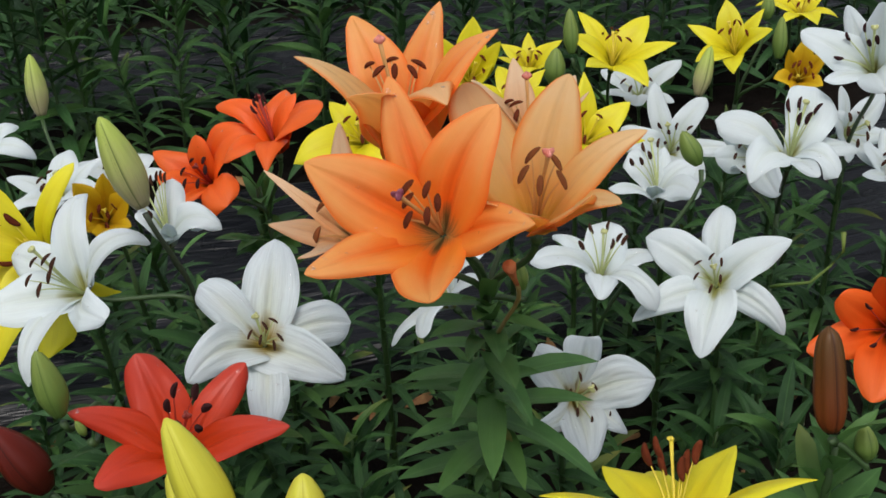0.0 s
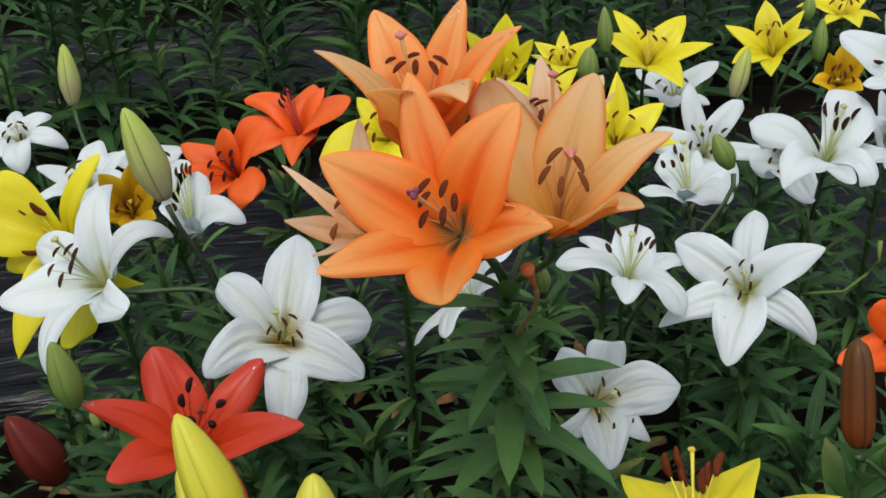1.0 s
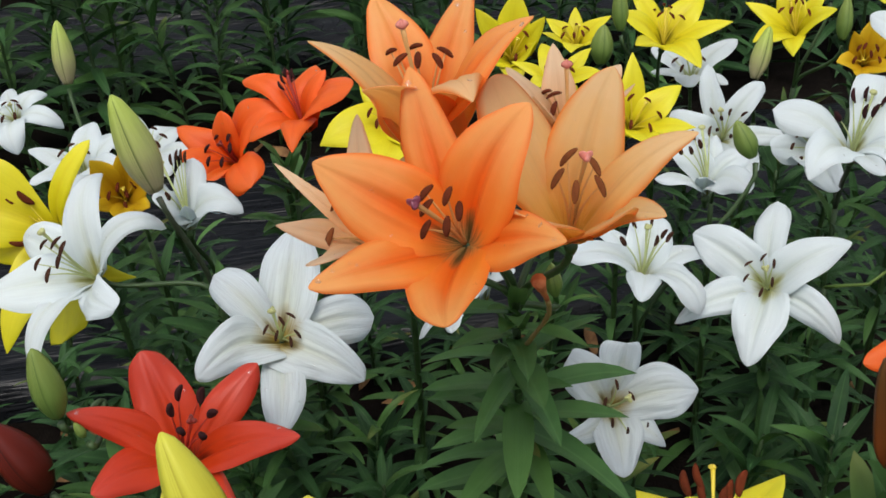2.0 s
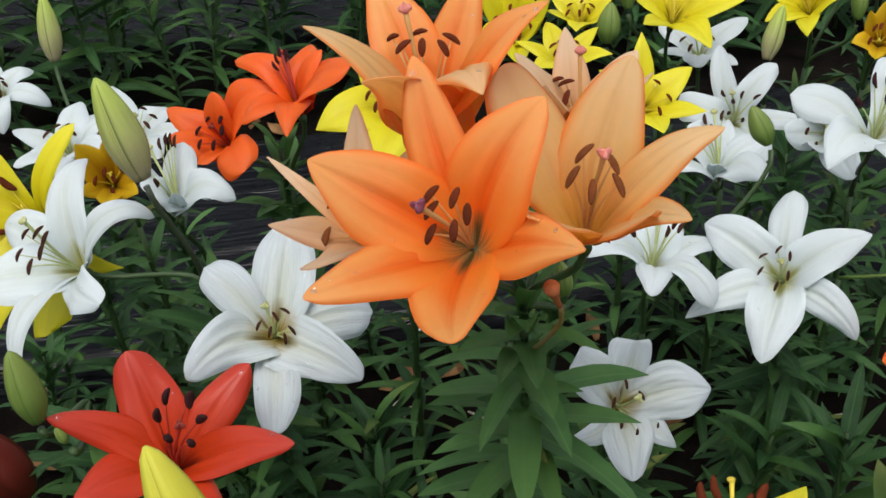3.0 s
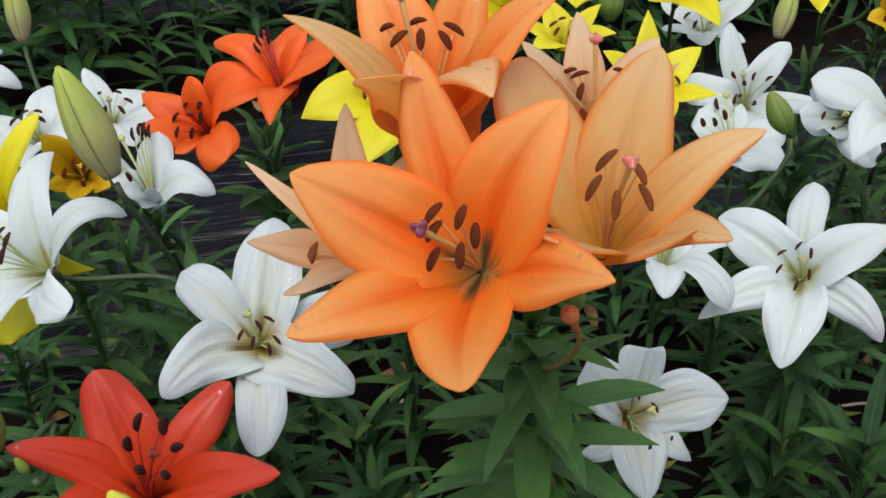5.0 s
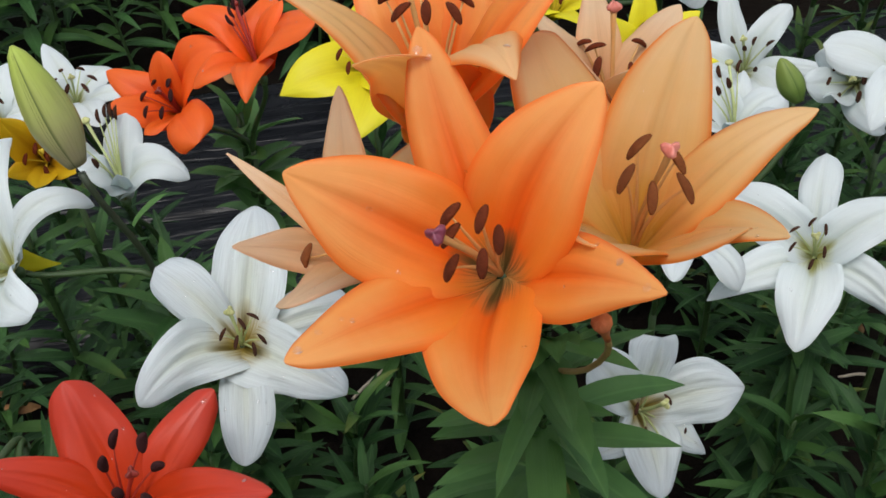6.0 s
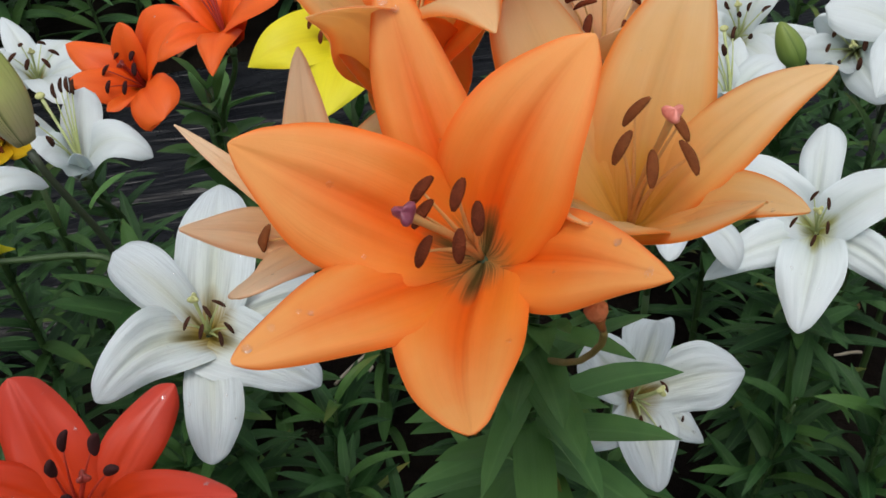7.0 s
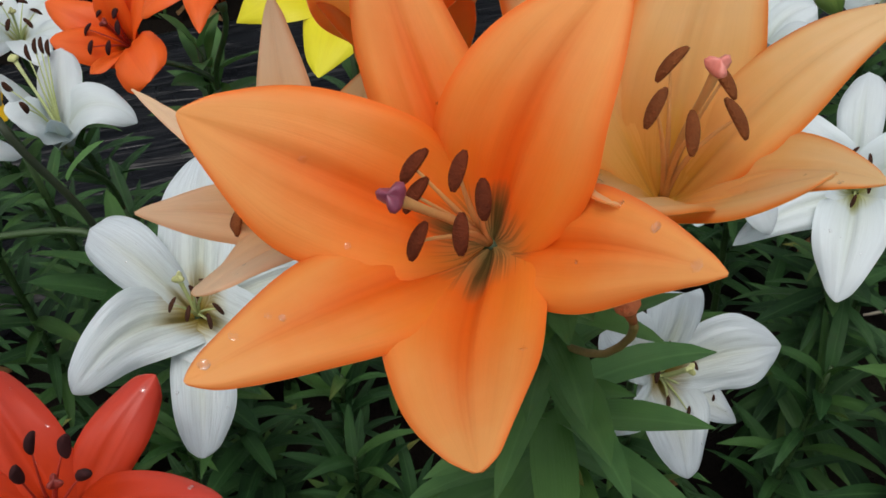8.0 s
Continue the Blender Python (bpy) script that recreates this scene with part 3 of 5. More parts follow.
def leaf_mesh(width, lift, droop, fold, twist, seed, skin=None):
    """A lance-shaped leaf of unit length along +y, folded along its midvein."""
    rnd = random.Random(seed)
    ph = rnd.uniform(0, 6)
    ns = 7
    verts, faces, uvs = [], [], []
    y, z = 0.0, 0.0
    for i in range(ns + 1):
        s = i / ns
        half = 0.5 * width * ((s + 0.1) ** 0.6) * max(1 - s, 0.0) ** 0.75 / 0.62
        half = max(half, 0.002)
        tw = twist * s
        for j, u in enumerate((-1, -0.5, 0, 0.5, 1)):
            x = half * u
            zz = fold * half * abs(u) + 0.10 * half * math.sin(7 * s + ph) * u
            verts.append((x * math.cos(tw) - zz * math.sin(tw), y, z + zz * math.cos(tw) + x * math.sin(tw)))
            uvs.append((j / 4, s))
        a = radians(lift + (droop - lift) * (s + 0.5 / ns))
        y += math.cos(a) / ns
        z += math.sin(a) / ns
    for i in range(ns):
        for j in range(4):
            a = i * 5 + j
            faces.append((a, a + 1, a + 6, a + 5))
    return mesh_of("leaf", verts, faces, uvs, skin or LEAF)


LEAVES = [leaf_mesh(w, l, d, f, tw, i) for i, (w, l, d, f, tw) in enumerate((
    (0.24, 10, -25, 0.35, 0.2), (0.21, 20, -45, 0.3, -0.25), (0.26, 5, -10, 0.4, 0.1), (0.22, 15, -60, 0.3, 0.3), (0.25, 0, -35, 0.25, -0.15), (0.2, 25, 5, 0.4, 0.0)))]
BROAD = [leaf_mesh(w, l, d, f, tw, 20 + i, GLAUCOUS) for i, (w, l, d, f, tw) in enumerate((
    (0.36, 12, -22, 0.3, 0.15), (0.33, 18, -35, 0.35, -0.2), (0.44, 5, -12, 0.25, 0.1), (0.34, 10, -45, 0.3, 0.2)))]
LANCE = [leaf_mesh(w, l, d, f, tw, 30 + i, GLAUCOUS) for i, (w, l, d, f, tw) in enumerate((
    (0.3, 12, -18, 0.3, 0.15), (0.28, 16, -28, 0.35, -0.2), (0.33, 8, -14, 0.25, 0.1), (0.3, 10, -34, 0.3, 0.2)))]
SHADY = [leaf_mesh(w, l, d, f, tw, 50 + i, LEAF) for i, (w, l, d, f, tw) in enumerate(((0.36, 12, -22, 0.3, 0.15), (0.32, 16, -32, 0.35, -0.2), (0.4, 6, -14, 0.25, 0.1)))]
OVAL = [leaf_mesh(w, l, d, f, tw, 40 + i, GLAUCOUS) for i, (w, l, d, f, tw) in enumerate((
    (0.5, 15, -15, 0.3, 0.1), (0.44, 20, -30, 0.3, -0.15), (0.55, 8, -20, 0.25, 0.1)))]


def leaf_pose(at, az, elev, length, roll=0.0):
    return Matrix.Translation(at) @ pose(0, 0, 0, 0, 0, az - 90) @ pose(0, 0, 0, elev, roll, 0) @ Matrix.Diagonal((length, length, length, 1))


def stem_points(node, bend=0.0, n=10):
    """From the ground at the origin up to node."""
    return bezier(Vector((0, 0, -0.03)), Vector((node.x * 0.1, node.y * 0.1, node.z * 0.4)), Vector((node.x * 0.75, node.y * 0.75, node.z * 0.7)), node, n)


def leaves_along(plant, pts, start, stop, count, length, kinds, seed, elev=(5, 40), clear=None):
    """Leaves in a spiral up the stem between two shares of its length."""
    rnd = random.Random(seed)
    az = rnd.uniform(0, 360)
    for i in range(count):
        f = start + (stop - start) * (i + rnd.uniform(-0.3, 0.3)) / count
        f = min(max(f, 0.0), 0.999) * (len(pts) - 1)
        p = pts[int(f)].lerp(pts[int(f) + 1], f - int(f))
        az += 137.5 + rnd.uniform(-14, 14)
        share = i / count
        if clear and share > 0.35 and (az - clear[0]) % 360 < clear[1] - clear[0]:
            continue
        ln = length * rnd.uniform(0.78, 1.15) * (1.0 - 0.25 * share)
        e = elev[0] + (elev[1] - elev[0]) * share + rnd.uniform(-12, 12)
        part("leaf", rnd.choice(kinds), plant, leaf_pose(p, az, e, ln, rnd.uniform(-20, 20)))


def leaf_to(plant, pts, height, tip, me):
    """A leaf from the stem at that height whose tip ends at a place."""
    a, b = next(((a, b) for a, b in zip(pts, pts[1:]) if a.z <= height <= b.z), (pts[-2], pts[-1]))
    foot = a.lerp(b, (height - a.z) / (b.z - a.z))
    way = Vector(tip) - plant.matrix_basis.translation - foot
    end = me.vertices[len(me.vertices) - 3].co
    up = math.degrees(math.atan2(way.z, way.xy.length) - math.atan2(end.z, end.y))
    part("leaf", me, plant, leaf_pose(foot, math.degrees(math.atan2(way.y, way.x)), up, way.length / end.length))


def lily_plant(label, root, node, group="lilies in the bed"):
    """An empty plant: its stem up to the node from which the flower stalks part. Returns it and the stem's line."""
    plant = tagged(new("lily_plant"), label, "lily", group)
    plant.matrix_basis = Matrix.Translation(root)
    pts = stem_points(Vector(node) - Vector(root))
    part("stem", tube(pts, [0.006 - 0.0022 * i / 9 for i in range(10)], 8, STEM, "stem"), plant)
    return plant, pts


def stalk(plant, start, base, axis, dark=False):
    """A flower stalk from the node (world) to the flower's base (world), arriving along its axis."""
    root = plant.matrix_basis.translation
    a, b = Vector(start) - root, Vector(base) - root
    d = (b - a).length
    back = Vector(axis).normalized()
    part("flower_stalk", tube(bezier(a, a + Vector((0, 0, d * 0.3)), b - back * min(d * 0.4, 0.05), b - back * 0.008, 10), [0.0032] * 7 + [0.003, 0.0032, 0.0036], 7, DARK_STEM if dark else STEM, "stalk"), plant)


def axis_of(yaw, el):
    y, e = radians(yaw), radians(el)
    return Vector((math.cos(e) * math.cos(y), math.cos(e) * math.sin(y), math.sin(e)))


BUD_LOOK = {"cream": "slender cream-green closed bud", "green": "plump green closed bud", "yellow": "swelling yellow-green bud",
            "brown": "ridged reddish-brown closed bud", "dark_red": "dark red closed bud"}


def bud(plant, base, tip, width, colour, start, dark=False, label=""):
    root = plant.matrix_basis.translation
    b, t = Vector(base), Vector(tip)
    d = t - b
    m = d.to_track_quat("Z", "Y").to_matrix().to_4x4()
    south = m.to_3x3().inverted() @ Vector((0.1, -1, 0.4))
    m = m @ Matrix.Rotation(math.atan2(south.y, south.x), 4, "Z")
    m.translation = b - root
    part("bud", bud_mesh(d.length, width, colour), plant, m, label or BUD_LOOK[colour])
    if start is not None:
        stalk(plant, start, base, d, dark)


# ---- ground ----
ROW = radians(16.0)  # the beds run this far off the x axis
ALONG, ACROSS = Vector((math.cos(ROW), math.sin(ROW), 0)), Vector((-math.sin(ROW), math.cos(ROW), 0))


def spot(a, n, z=0.0):
    """The place a metres along the beds and n metres across them."""
    return ALONG * a + ACROSS * n + Vector((0, 0, z))


def ground():
    bm = bmesh.new()
    inner = 4.0
    n = 130
    rows = []
    for i in range(n + 1):
        line = []
        for j in range(n + 1):
            x, y = -inner + 2 * inner * i / n, -1.0 + 2 * inner * j / n
            z = 0.018 * noise.noise(Vector((x * 3, y * 3, 0))) + 0.012 * noise.noise(Vector((x * 14, y * 14, 4))) + 0.006 * noise.noise(Vector((x * 40, y * 40, 9)))
            edge = min(i, j, n - i, n - j) / 6
            line.append(bm.verts.new((x, y, z * min(edge, 1.0))))
        rows.append(line)
    for i in range(n):
        for j in range(n):
            bm.faces.new((rows[i][j], rows[i + 1][j], rows[i + 1][j + 1], rows[i][j + 1]))
    # the sheet goes on flat to the horizon
    far = 900.0
    c = [bm.verts.new(v) for v in ((-far, -far, 0), (far, -far, 0), (far, far, 0), (-far, far, 0))]
    k = [rows[0][0], rows[n][0], rows[n][n], rows[0][n]]
    sides = [[rows[i][0] for i in range(n + 1)], [rows[n][j] for j in range(n + 1)], [rows[n - i][n] for i in range(n + 1)], [rows[0][n - j] for j in range(n + 1)]]
    for s, edge in enumerate(sides):
        bm.faces.new([c[s], c[(s + 1) % 4]] + edge[::-1])
    me = bpy.data.meshes.new("ground")
    bm.to_mesh(me)
    bm.free()
    me.polygons.foreach_set("use_smooth", [True] * len(me.polygons))
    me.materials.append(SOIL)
    return tagged(new("ground", me), "dark crumbly soil of the flower field", "soil", kind="structure")


ground()


def mulch_film(n0, n1, a0, a1, seed):
    """A strip of black film laid between two beds, wrinkled along its run, its edges tucked into the soil."""
    verts, faces = [], []
    na, nn = 120, 46
    for i in range(na + 1):
        for j in range(nn + 1):
            a, s = a0 + (a1 - a0) * i / na, j / nn
            n = n0 + (n1 - n0) * s + 0.03 * noise.noise(Vector((a * 1.7, j > nn / 2, seed)))
            ridge = 1 - abs(noise.noise(Vector((a * 0.9, n * 16 + 0.5 * noise.noise(Vector((a * 2, n, seed))), seed))))
            fine = 1 - abs(noise.noise(Vector((a * 2.2, n * 42, seed + 5))))
            z = 0.035 + 0.022 * ridge**3 + 0.008 * fine**2 + 0.02 * noise.noise(Vector((a * 1.3, n * 2.5, seed + 2)))
            z -= 0.09 * (max(0.0, abs(2 * s - 1) - 0.88) / 0.12) ** 2
            verts.append((a, n, z))
    w = nn + 1
    for i in range(na):
        for j in range(nn):
            faces.append((i * w + j, (i + 1) * w + j, (i + 1) * w + j + 1, i * w + j + 1))
    ob = new("mulch_film", mesh_of("mulch_film", verts, faces, None, FILM))
    ob.matrix_basis = Matrix.Rotation(ROW, 4, "Z")
    return tagged(ob, "wrinkled black plastic mulch film laid on the soil", "mulch film", kind="structure")


for band, (n0, n1) in enumerate(((2.02, 2.88), (3.55, 4.25), (5.0, 5.7))):
    mulch_film(n0, n1, -4.5, 5.5, band * 7.3)


# ---- the flowering bed, plant by plant ----
plant, line = lily_plant("tall lily with five large peach-orange flowers and glossy broad leaves", (0.118, 1.272, 0.000), (0.090, 1.095, 0.900))
lily(plant, "peach", (0.057, 0.976, 1.045), 249, 54, 44, [(122, 51, 60, 0.124, 0.33, 0.024, 3, 0.66, 0.84, 1.28), (65, 30, 83, 0.115, 0.51, 0.028, 10, 0.72, 0.91, 1.84), (358, 43, 61, 0.108, 0.42, 0.030, -2, 0.62, 1.10, 1.33), (295, 48, 47, 0.108, 0.52, -0.072, 0, 0.54, 0.88, 1.30), (232, 42, 63, 0.121, 0.37, -0.011, 0, 0.54, 0.84, 1.41), (178, 38, 59, 0.118, 0.51, 0.011, -12, 1.04, 1.03, 1.49)], 0.56, 0.4, "S", [(151, 15, 0.064), (179, 13, 0.058), (94, 10, 0.06), (32, 10, 0.053), (302, 10, 0.057), (240, 16, 0.058)], (210, 9, 0.08), fine=True, mauve=True, dew=14)
stalk(plant, (0.090, 1.095, 0.900), (0.057, 0.976, 1.045), axis_of(249, 54), False)
lily(plant, "pale_peach", (0.130, 1.038, 1.010), 260, 77, 31, [(26, 24, 95, 0.130, 0.30, -0.020, 8, 0.63, 0.89, 2.09), (328, 36, 67, 0.113, 0.36, 0.056, 7, 0.92, 1.11, 2.53), (312, 35, 37, 0.119, 0.36, 0.000, 0, 0.68, 0.92, 1.30), (255, 31, 47, 0.125, 0.44, 0.000, 0, 0.62, 0.88, 1.30), (152, 29, 30, 0.138, 0.42, -0.002, -7, 0.85, 0.59, 1.32), (77, 19, 54, 0.130, 0.45, 0.025, 15, 0.65, 0.80, 1.24)], 0.52, 0.36, "S", [(119, 7, 0.076), (234, 11, 0.074), (13, 12, 0.076), (337, 19, 0.072), (287, 16, 0.072)], (318, 9, 0.095), fine=True, pollen=0.95, dew=10)
stalk(plant, (0.090, 1.095, 0.900), (0.130, 1.038, 1.010), axis_of(260, 77), False)
lily(plant, "peach", (0.023, 1.072, 1.055), 243, 84, 20, [(147, 21, 57, 0.129, 0.40, -0.029, 0, 0.66, 0.74, 1.27), (93, 24, 52, 0.136, 0.33, 0.029, 2, 0.70, 0.96, 1.30), (20, 19, 62, 0.148, 0.43, -0.005, 13, 0.56, 1.04, 2.01), (327, 5, 104, 0.147, 0.42, 0.065, 1, 0.67, 1.12, 1.74), (275, 14, 71, 0.133, 0.46, 0.048, 29, 0.51, 1.10, 1.65), (203, 17, 76, 0.133, 0.34, -0.015, -3, 0.68, 1.14, 1.91)], 0.48, 0.36, "P", [(61, 14, 0.088), (15, 9, 0.088), (286, 2, 0.088), (206, 9, 0.088), (131, 14, 0.088), (167, 20, 0.088)], (160, 9, 0.108), fine=True, tints=((3, "pale_peach"), (4, "pale_peach"), (5, "pale_peach")), dew=9)
stalk(plant, (0.090, 1.095, 0.900), (0.023, 1.072, 1.055), axis_of(243, 84), False)
lily(plant, "pale_peach", (-0.015, 1.056, 0.985), 233, 60, 23, [(114, 27, 47, 0.108, 0.31, 0.045, 2, 0.60, 0.95, 1.26), (57, 23, 60, 0.103, 0.42, 0.000, 0, 0.62, 0.88, 1.30), (357, 27, 55, 0.103, 0.34, 0.000, 0, 0.68, 0.92, 1.30), (295, 24, 50, 0.107, 0.38, 0.049, 5, 0.75, 0.70, 1.24), (242, 26, 33, 0.098, 0.37, -0.036, -7, 0.60, 1.06, 1.34), (179, 24, 79, 0.107, 0.15, 0.027, 7, 0.47, 0.97, 1.46)], 0.42, 0.34, "S", [(254, 29, 0.055), (54, 31, 0.055), (114, 20, 0.055), (174, 21, 0.055), (354, 24, 0.055)], None, fine=True, tints=((0, "faded_peach"), (3, "faded_peach"), (4, "faded_peach"), (5, "faded_peach")), dew=3)
stalk(plant, (0.090, 1.095, 0.900), (-0.015, 1.056, 0.985), axis_of(233, 60), False)
lily(plant, "faded_peach", (0.128, 1.174, 1.002), 117, 93, 18, [(260, 51, 0.098), (196, 64, 0.091), (139, 47, 0.095), (74, 48, 0.094), (23, 44, 0.092), (319, 58, 0.095)], 0.48, 0.35, "S", [(310, 15, 0.06), (292, 27, 0.06), (21, 20, 0.06), (81, 21, 0.06), (141, 22, 0.06), (201, 23, 0.06)], (278, 6, 0.085))
stalk(plant, (0.090, 1.095, 0.900), (0.128, 1.174, 1.002), axis_of(-63, 87), False)
bud(plant, (0.124, 1.124, 0.893), (0.117, 1.131, 0.924), 0.016, "green", (0.090, 1.095, 0.900), False)
leaves_along(plant, line, 0.15, 0.86, 64, 0.11, LANCE, 636, clear=(-25, 95))
# the upper leaves: height on the stem, tip
for k, (height, tip) in enumerate((
    (0.894, (0.006, 1.076, 0.905)), (0.834, (0.010, 1.077, 0.849)), (0.794, (0.011, 1.066, 0.829)),
    (0.749, (0.014, 1.066, 0.818)), (0.728, (0.013, 1.091, 0.732)), (0.680, (-0.002, 1.093, 0.700)),
    (0.652, (-0.002, 1.090, 0.676)), (0.834, (0.138, 1.097, 0.898)), (0.828, (0.164, 1.108, 0.884)),
    (0.776, (0.205, 1.154, 0.782)), (0.748, (0.194, 1.091, 0.784)), (0.726, (0.199, 1.041, 0.725)),
    (0.820, (0.131, 1.010, 0.824)), (0.820, (0.059, 1.020, 0.814)), (0.769, (0.096, 1.001, 0.765)),
    (0.711, (0.127, 1.025, 0.728)), (0.689, (0.041, 1.040, 0.707)), (0.875, (0.153, 1.079, 0.874)),
    (0.892, (0.068, 1.046, 0.935)), (0.894, (0.121, 1.126, 0.932)), (0.864, (0.039, 1.041, 0.898)),
    (0.870, (0.093, 1.020, 0.940)), (0.880, (0.106, 1.040, 0.935)), (0.870, (0.079, 1.030, 0.924)),
    (0.860, (0.102, 1.000, 0.903)), (0.840, (0.074, 1.010, 0.897)), (0.830, (0.115, 1.000, 0.874)), (0.895, (0.094, 1.050, 0.954)))):
    leaf_to(plant, line, height, tip, LANCE[k % 4])
part("withered_flower", tube([Vector(p) - plant.matrix_basis.translation for p in ((0.1135, 0.985, 0.994), (0.1115, 0.981, 1.001), (0.110, 0.977, 1.008), (0.108, 0.972, 1.016), (0.1065, 0.968, 1.023))], [0.0018, 0.0021, 0.0028, 0.0042, 0.0056], 9, WITHERED, "withered_flower"), plant, label="shrivelled orange-brown spent flower")
part("withered_neck", tube([Vector(p) - plant.matrix_basis.translation for p in ((0.094, 1.122, 0.842), (0.099, 1.080, 0.872), (0.104, 1.035, 0.918), (0.108, 1.010, 0.946), (0.1125, 1.001, 0.961), (0.1155, 0.995, 0.974), (0.115, 0.989, 0.986), (0.113, 0.984, 0.996))], [0.0024, 0.0022, 0.002, 0.0018, 0.0018, 0.0019, 0.002, 0.0018], 8, DRY_STALK, "withered_neck"), plant, label="tan drying stalk")

plant, line = lily_plant("white lily with two open flowers and a tall cream-green bud", (-0.200, 1.480, 0.000), (-0.260, 1.328, 0.722))
lily(plant, "white", (-0.159, 1.231, 0.739), 282, 66, 42, [(18, 51, 144, 0.118, 0.48, -0.013, 24, 0.78, 0.31, 0.77), (323, 43, 132, 0.115, 0.56, -0.038, 29, 0.15, 0.55, 1.31), (268, 54, 101, 0.114, 0.41, 0.022, 0, 0.70, 0.64, 0.82), (218, 37, 100, 0.119, 0.50, -0.078, -25, 0.21, 0.60, 1.59), (136, 42, 89, 0.102, 0.45, -0.013, -17, 0.75, 0.29, 1.43), (77, 52, 80, 0.121, 0.56, 0.001, -4, 0.65, 0.64, 1.32)], 0.56, 0.48, "S", [(44, 8, 0.04), (36, 24, 0.042), (333, 33, 0.04), (304, 34, 0.038), (256, 17, 0.036), (180, 24, 0.034)], (110, 17, 0.048), fine=True, crease=0.024, pollen=0.8, tints=tuple((i, "stained_white") for i in range(6)), dew=26)
stalk(plant, (-0.260, 1.328, 0.722), (-0.159, 1.231, 0.739), axis_of(282, 66), False)
lily(plant, "white", (-0.385, 1.309, 0.754), 235, 52, 35, [(118, 38, 156, 0.148, 0.34, -0.018, 14, 0.47, 0.82, 1.95), (65, 38, 203, 0.141, 0.20, 0.047, 13, 0.62, 0.49, 1.75), (352, 41, 88, 0.119, 0.42, -0.086, 11, 0.63, 0.68, 1.17), (282, 37, 141, 0.145, 0.22, -0.072, -4, 0.67, 0.65, 1.55), (226, 36, 94, 0.129, 0.52, 0.020, 0, 0.57, 0.72, 1.34), (181, 36, 130, 0.127, 0.42, -0.037, -15, 0.70, 0.59, 1.54)], 0.5, 0.36, "P", [(174, 35, 0.072), (134, 15, 0.072), (73, 10, 0.072), (353, 8, 0.072), (217, 23, 0.072), (284, 17, 0.072)], (150, 22, 0.085), pollen=1.2, dew=10)
stalk(plant, (-0.260, 1.328, 0.722), (-0.385, 1.309, 0.754), axis_of(235, 52), False)
bud(plant, (-0.292, 1.298, 0.881), (-0.325, 1.314, 0.983), 0.041, "cream", (-0.260, 1.328, 0.722), True)
part("leaf", BROAD[0], plant, leaf_pose(Vector((-0.266, 1.318, 0.800)) - plant.matrix_basis.translation, 25, 42, 0.045))
leaves_along(plant, line, 0.05, 0.97, 70, 0.11, LEAVES[:1] + SHADY, 737)

plant, line = lily_plant("white lily with one wide open flower over dense narrow leaves", (0.460, 1.600, 0.000), (0.413, 1.481, 0.573))
lily(plant, "white", (0.383, 1.417, 0.693), 241, 54, 43, [(103, 45, 111, 0.111, 0.36, 0.025, -5, 0.72, 0.34, 1.38), (45, 41, 113, 0.116, 0.46, 0.026, 6, 0.58, 0.87, 1.36), (342, 50, 157, 0.116, 0.35, 0.060, 23, 0.58, 0.78, 1.19), (280, 45, 110, 0.114, 0.54, 0.010, 0, 0.51, 0.79, 1.19), (227, 48, 125, 0.126, 0.35, -0.030, -13, 0.63, 1.02, 1.55), (165, 41, 121, 0.117, 0.50, -0.020, -18, 0.70, 0.67, 1.52)], 0.52, 0.34, "S", [(159, 30, 0.05), (207, 25, 0.05), (116, 28, 0.05), (74, 21, 0.05), (334, 15, 0.05), (280, 25, 0.05)], (95, 7, 0.052), fine=True, pollen=0.8, dew=16)
stalk(plant, (0.413, 1.481, 0.573), (0.383, 1.417, 0.693), axis_of(241, 54), False)
leaves_along(plant, line, 0.2, 0.98, 88, 0.115, LEAVES, 738, (-28, 22))

plant, line = lily_plant("low white lily with a creased wide open flower", (0.220, 1.400, 0.000), (0.183, 1.301, 0.566))
lily(plant, "white", (0.189, 1.238, 0.660), 298, 39, 38, [(75, 44, 61, 0.083, 0.57, -0.015, -6, 0.76, 0.26, 1.30), (356, 40, 99, 0.101, 0.62, 0.069, 6, 0.85, 0.68, 1.30), (309, 41, 130, 0.083, 0.37, 0.008, -2, 0.58, 0.94, 1.42), (248, 38, 75, 0.087, 0.67, 0.008, 6, 0.61, 0.83, 1.30), (190, 39, 114, 0.089, 0.31, 0.095, 0, 0.55, 0.97, 1.33), (126, 44, 80, 0.096, 0.52, -0.002, 6, 0.82, 0.42, 1.25)], 0.56, 0.46, "S", [(40, 19, 0.045), (314, 62, 0.047), (150, 30, 0.04), (83, 37, 0.04), (220, 30, 0.04), (270, 40, 0.042)], (72, 11, 0.05), fine=True, crease=0.038, pollen=0.8, tints=tuple((i, "stained_white") for i in range(6)), dew=18)
stalk(plant, (0.183, 1.301, 0.566), (0.189, 1.238, 0.660), axis_of(298, 39), False)
leaves_along(plant, line, 0.05, 0.95, 62, 0.11, LEAVES, 739)

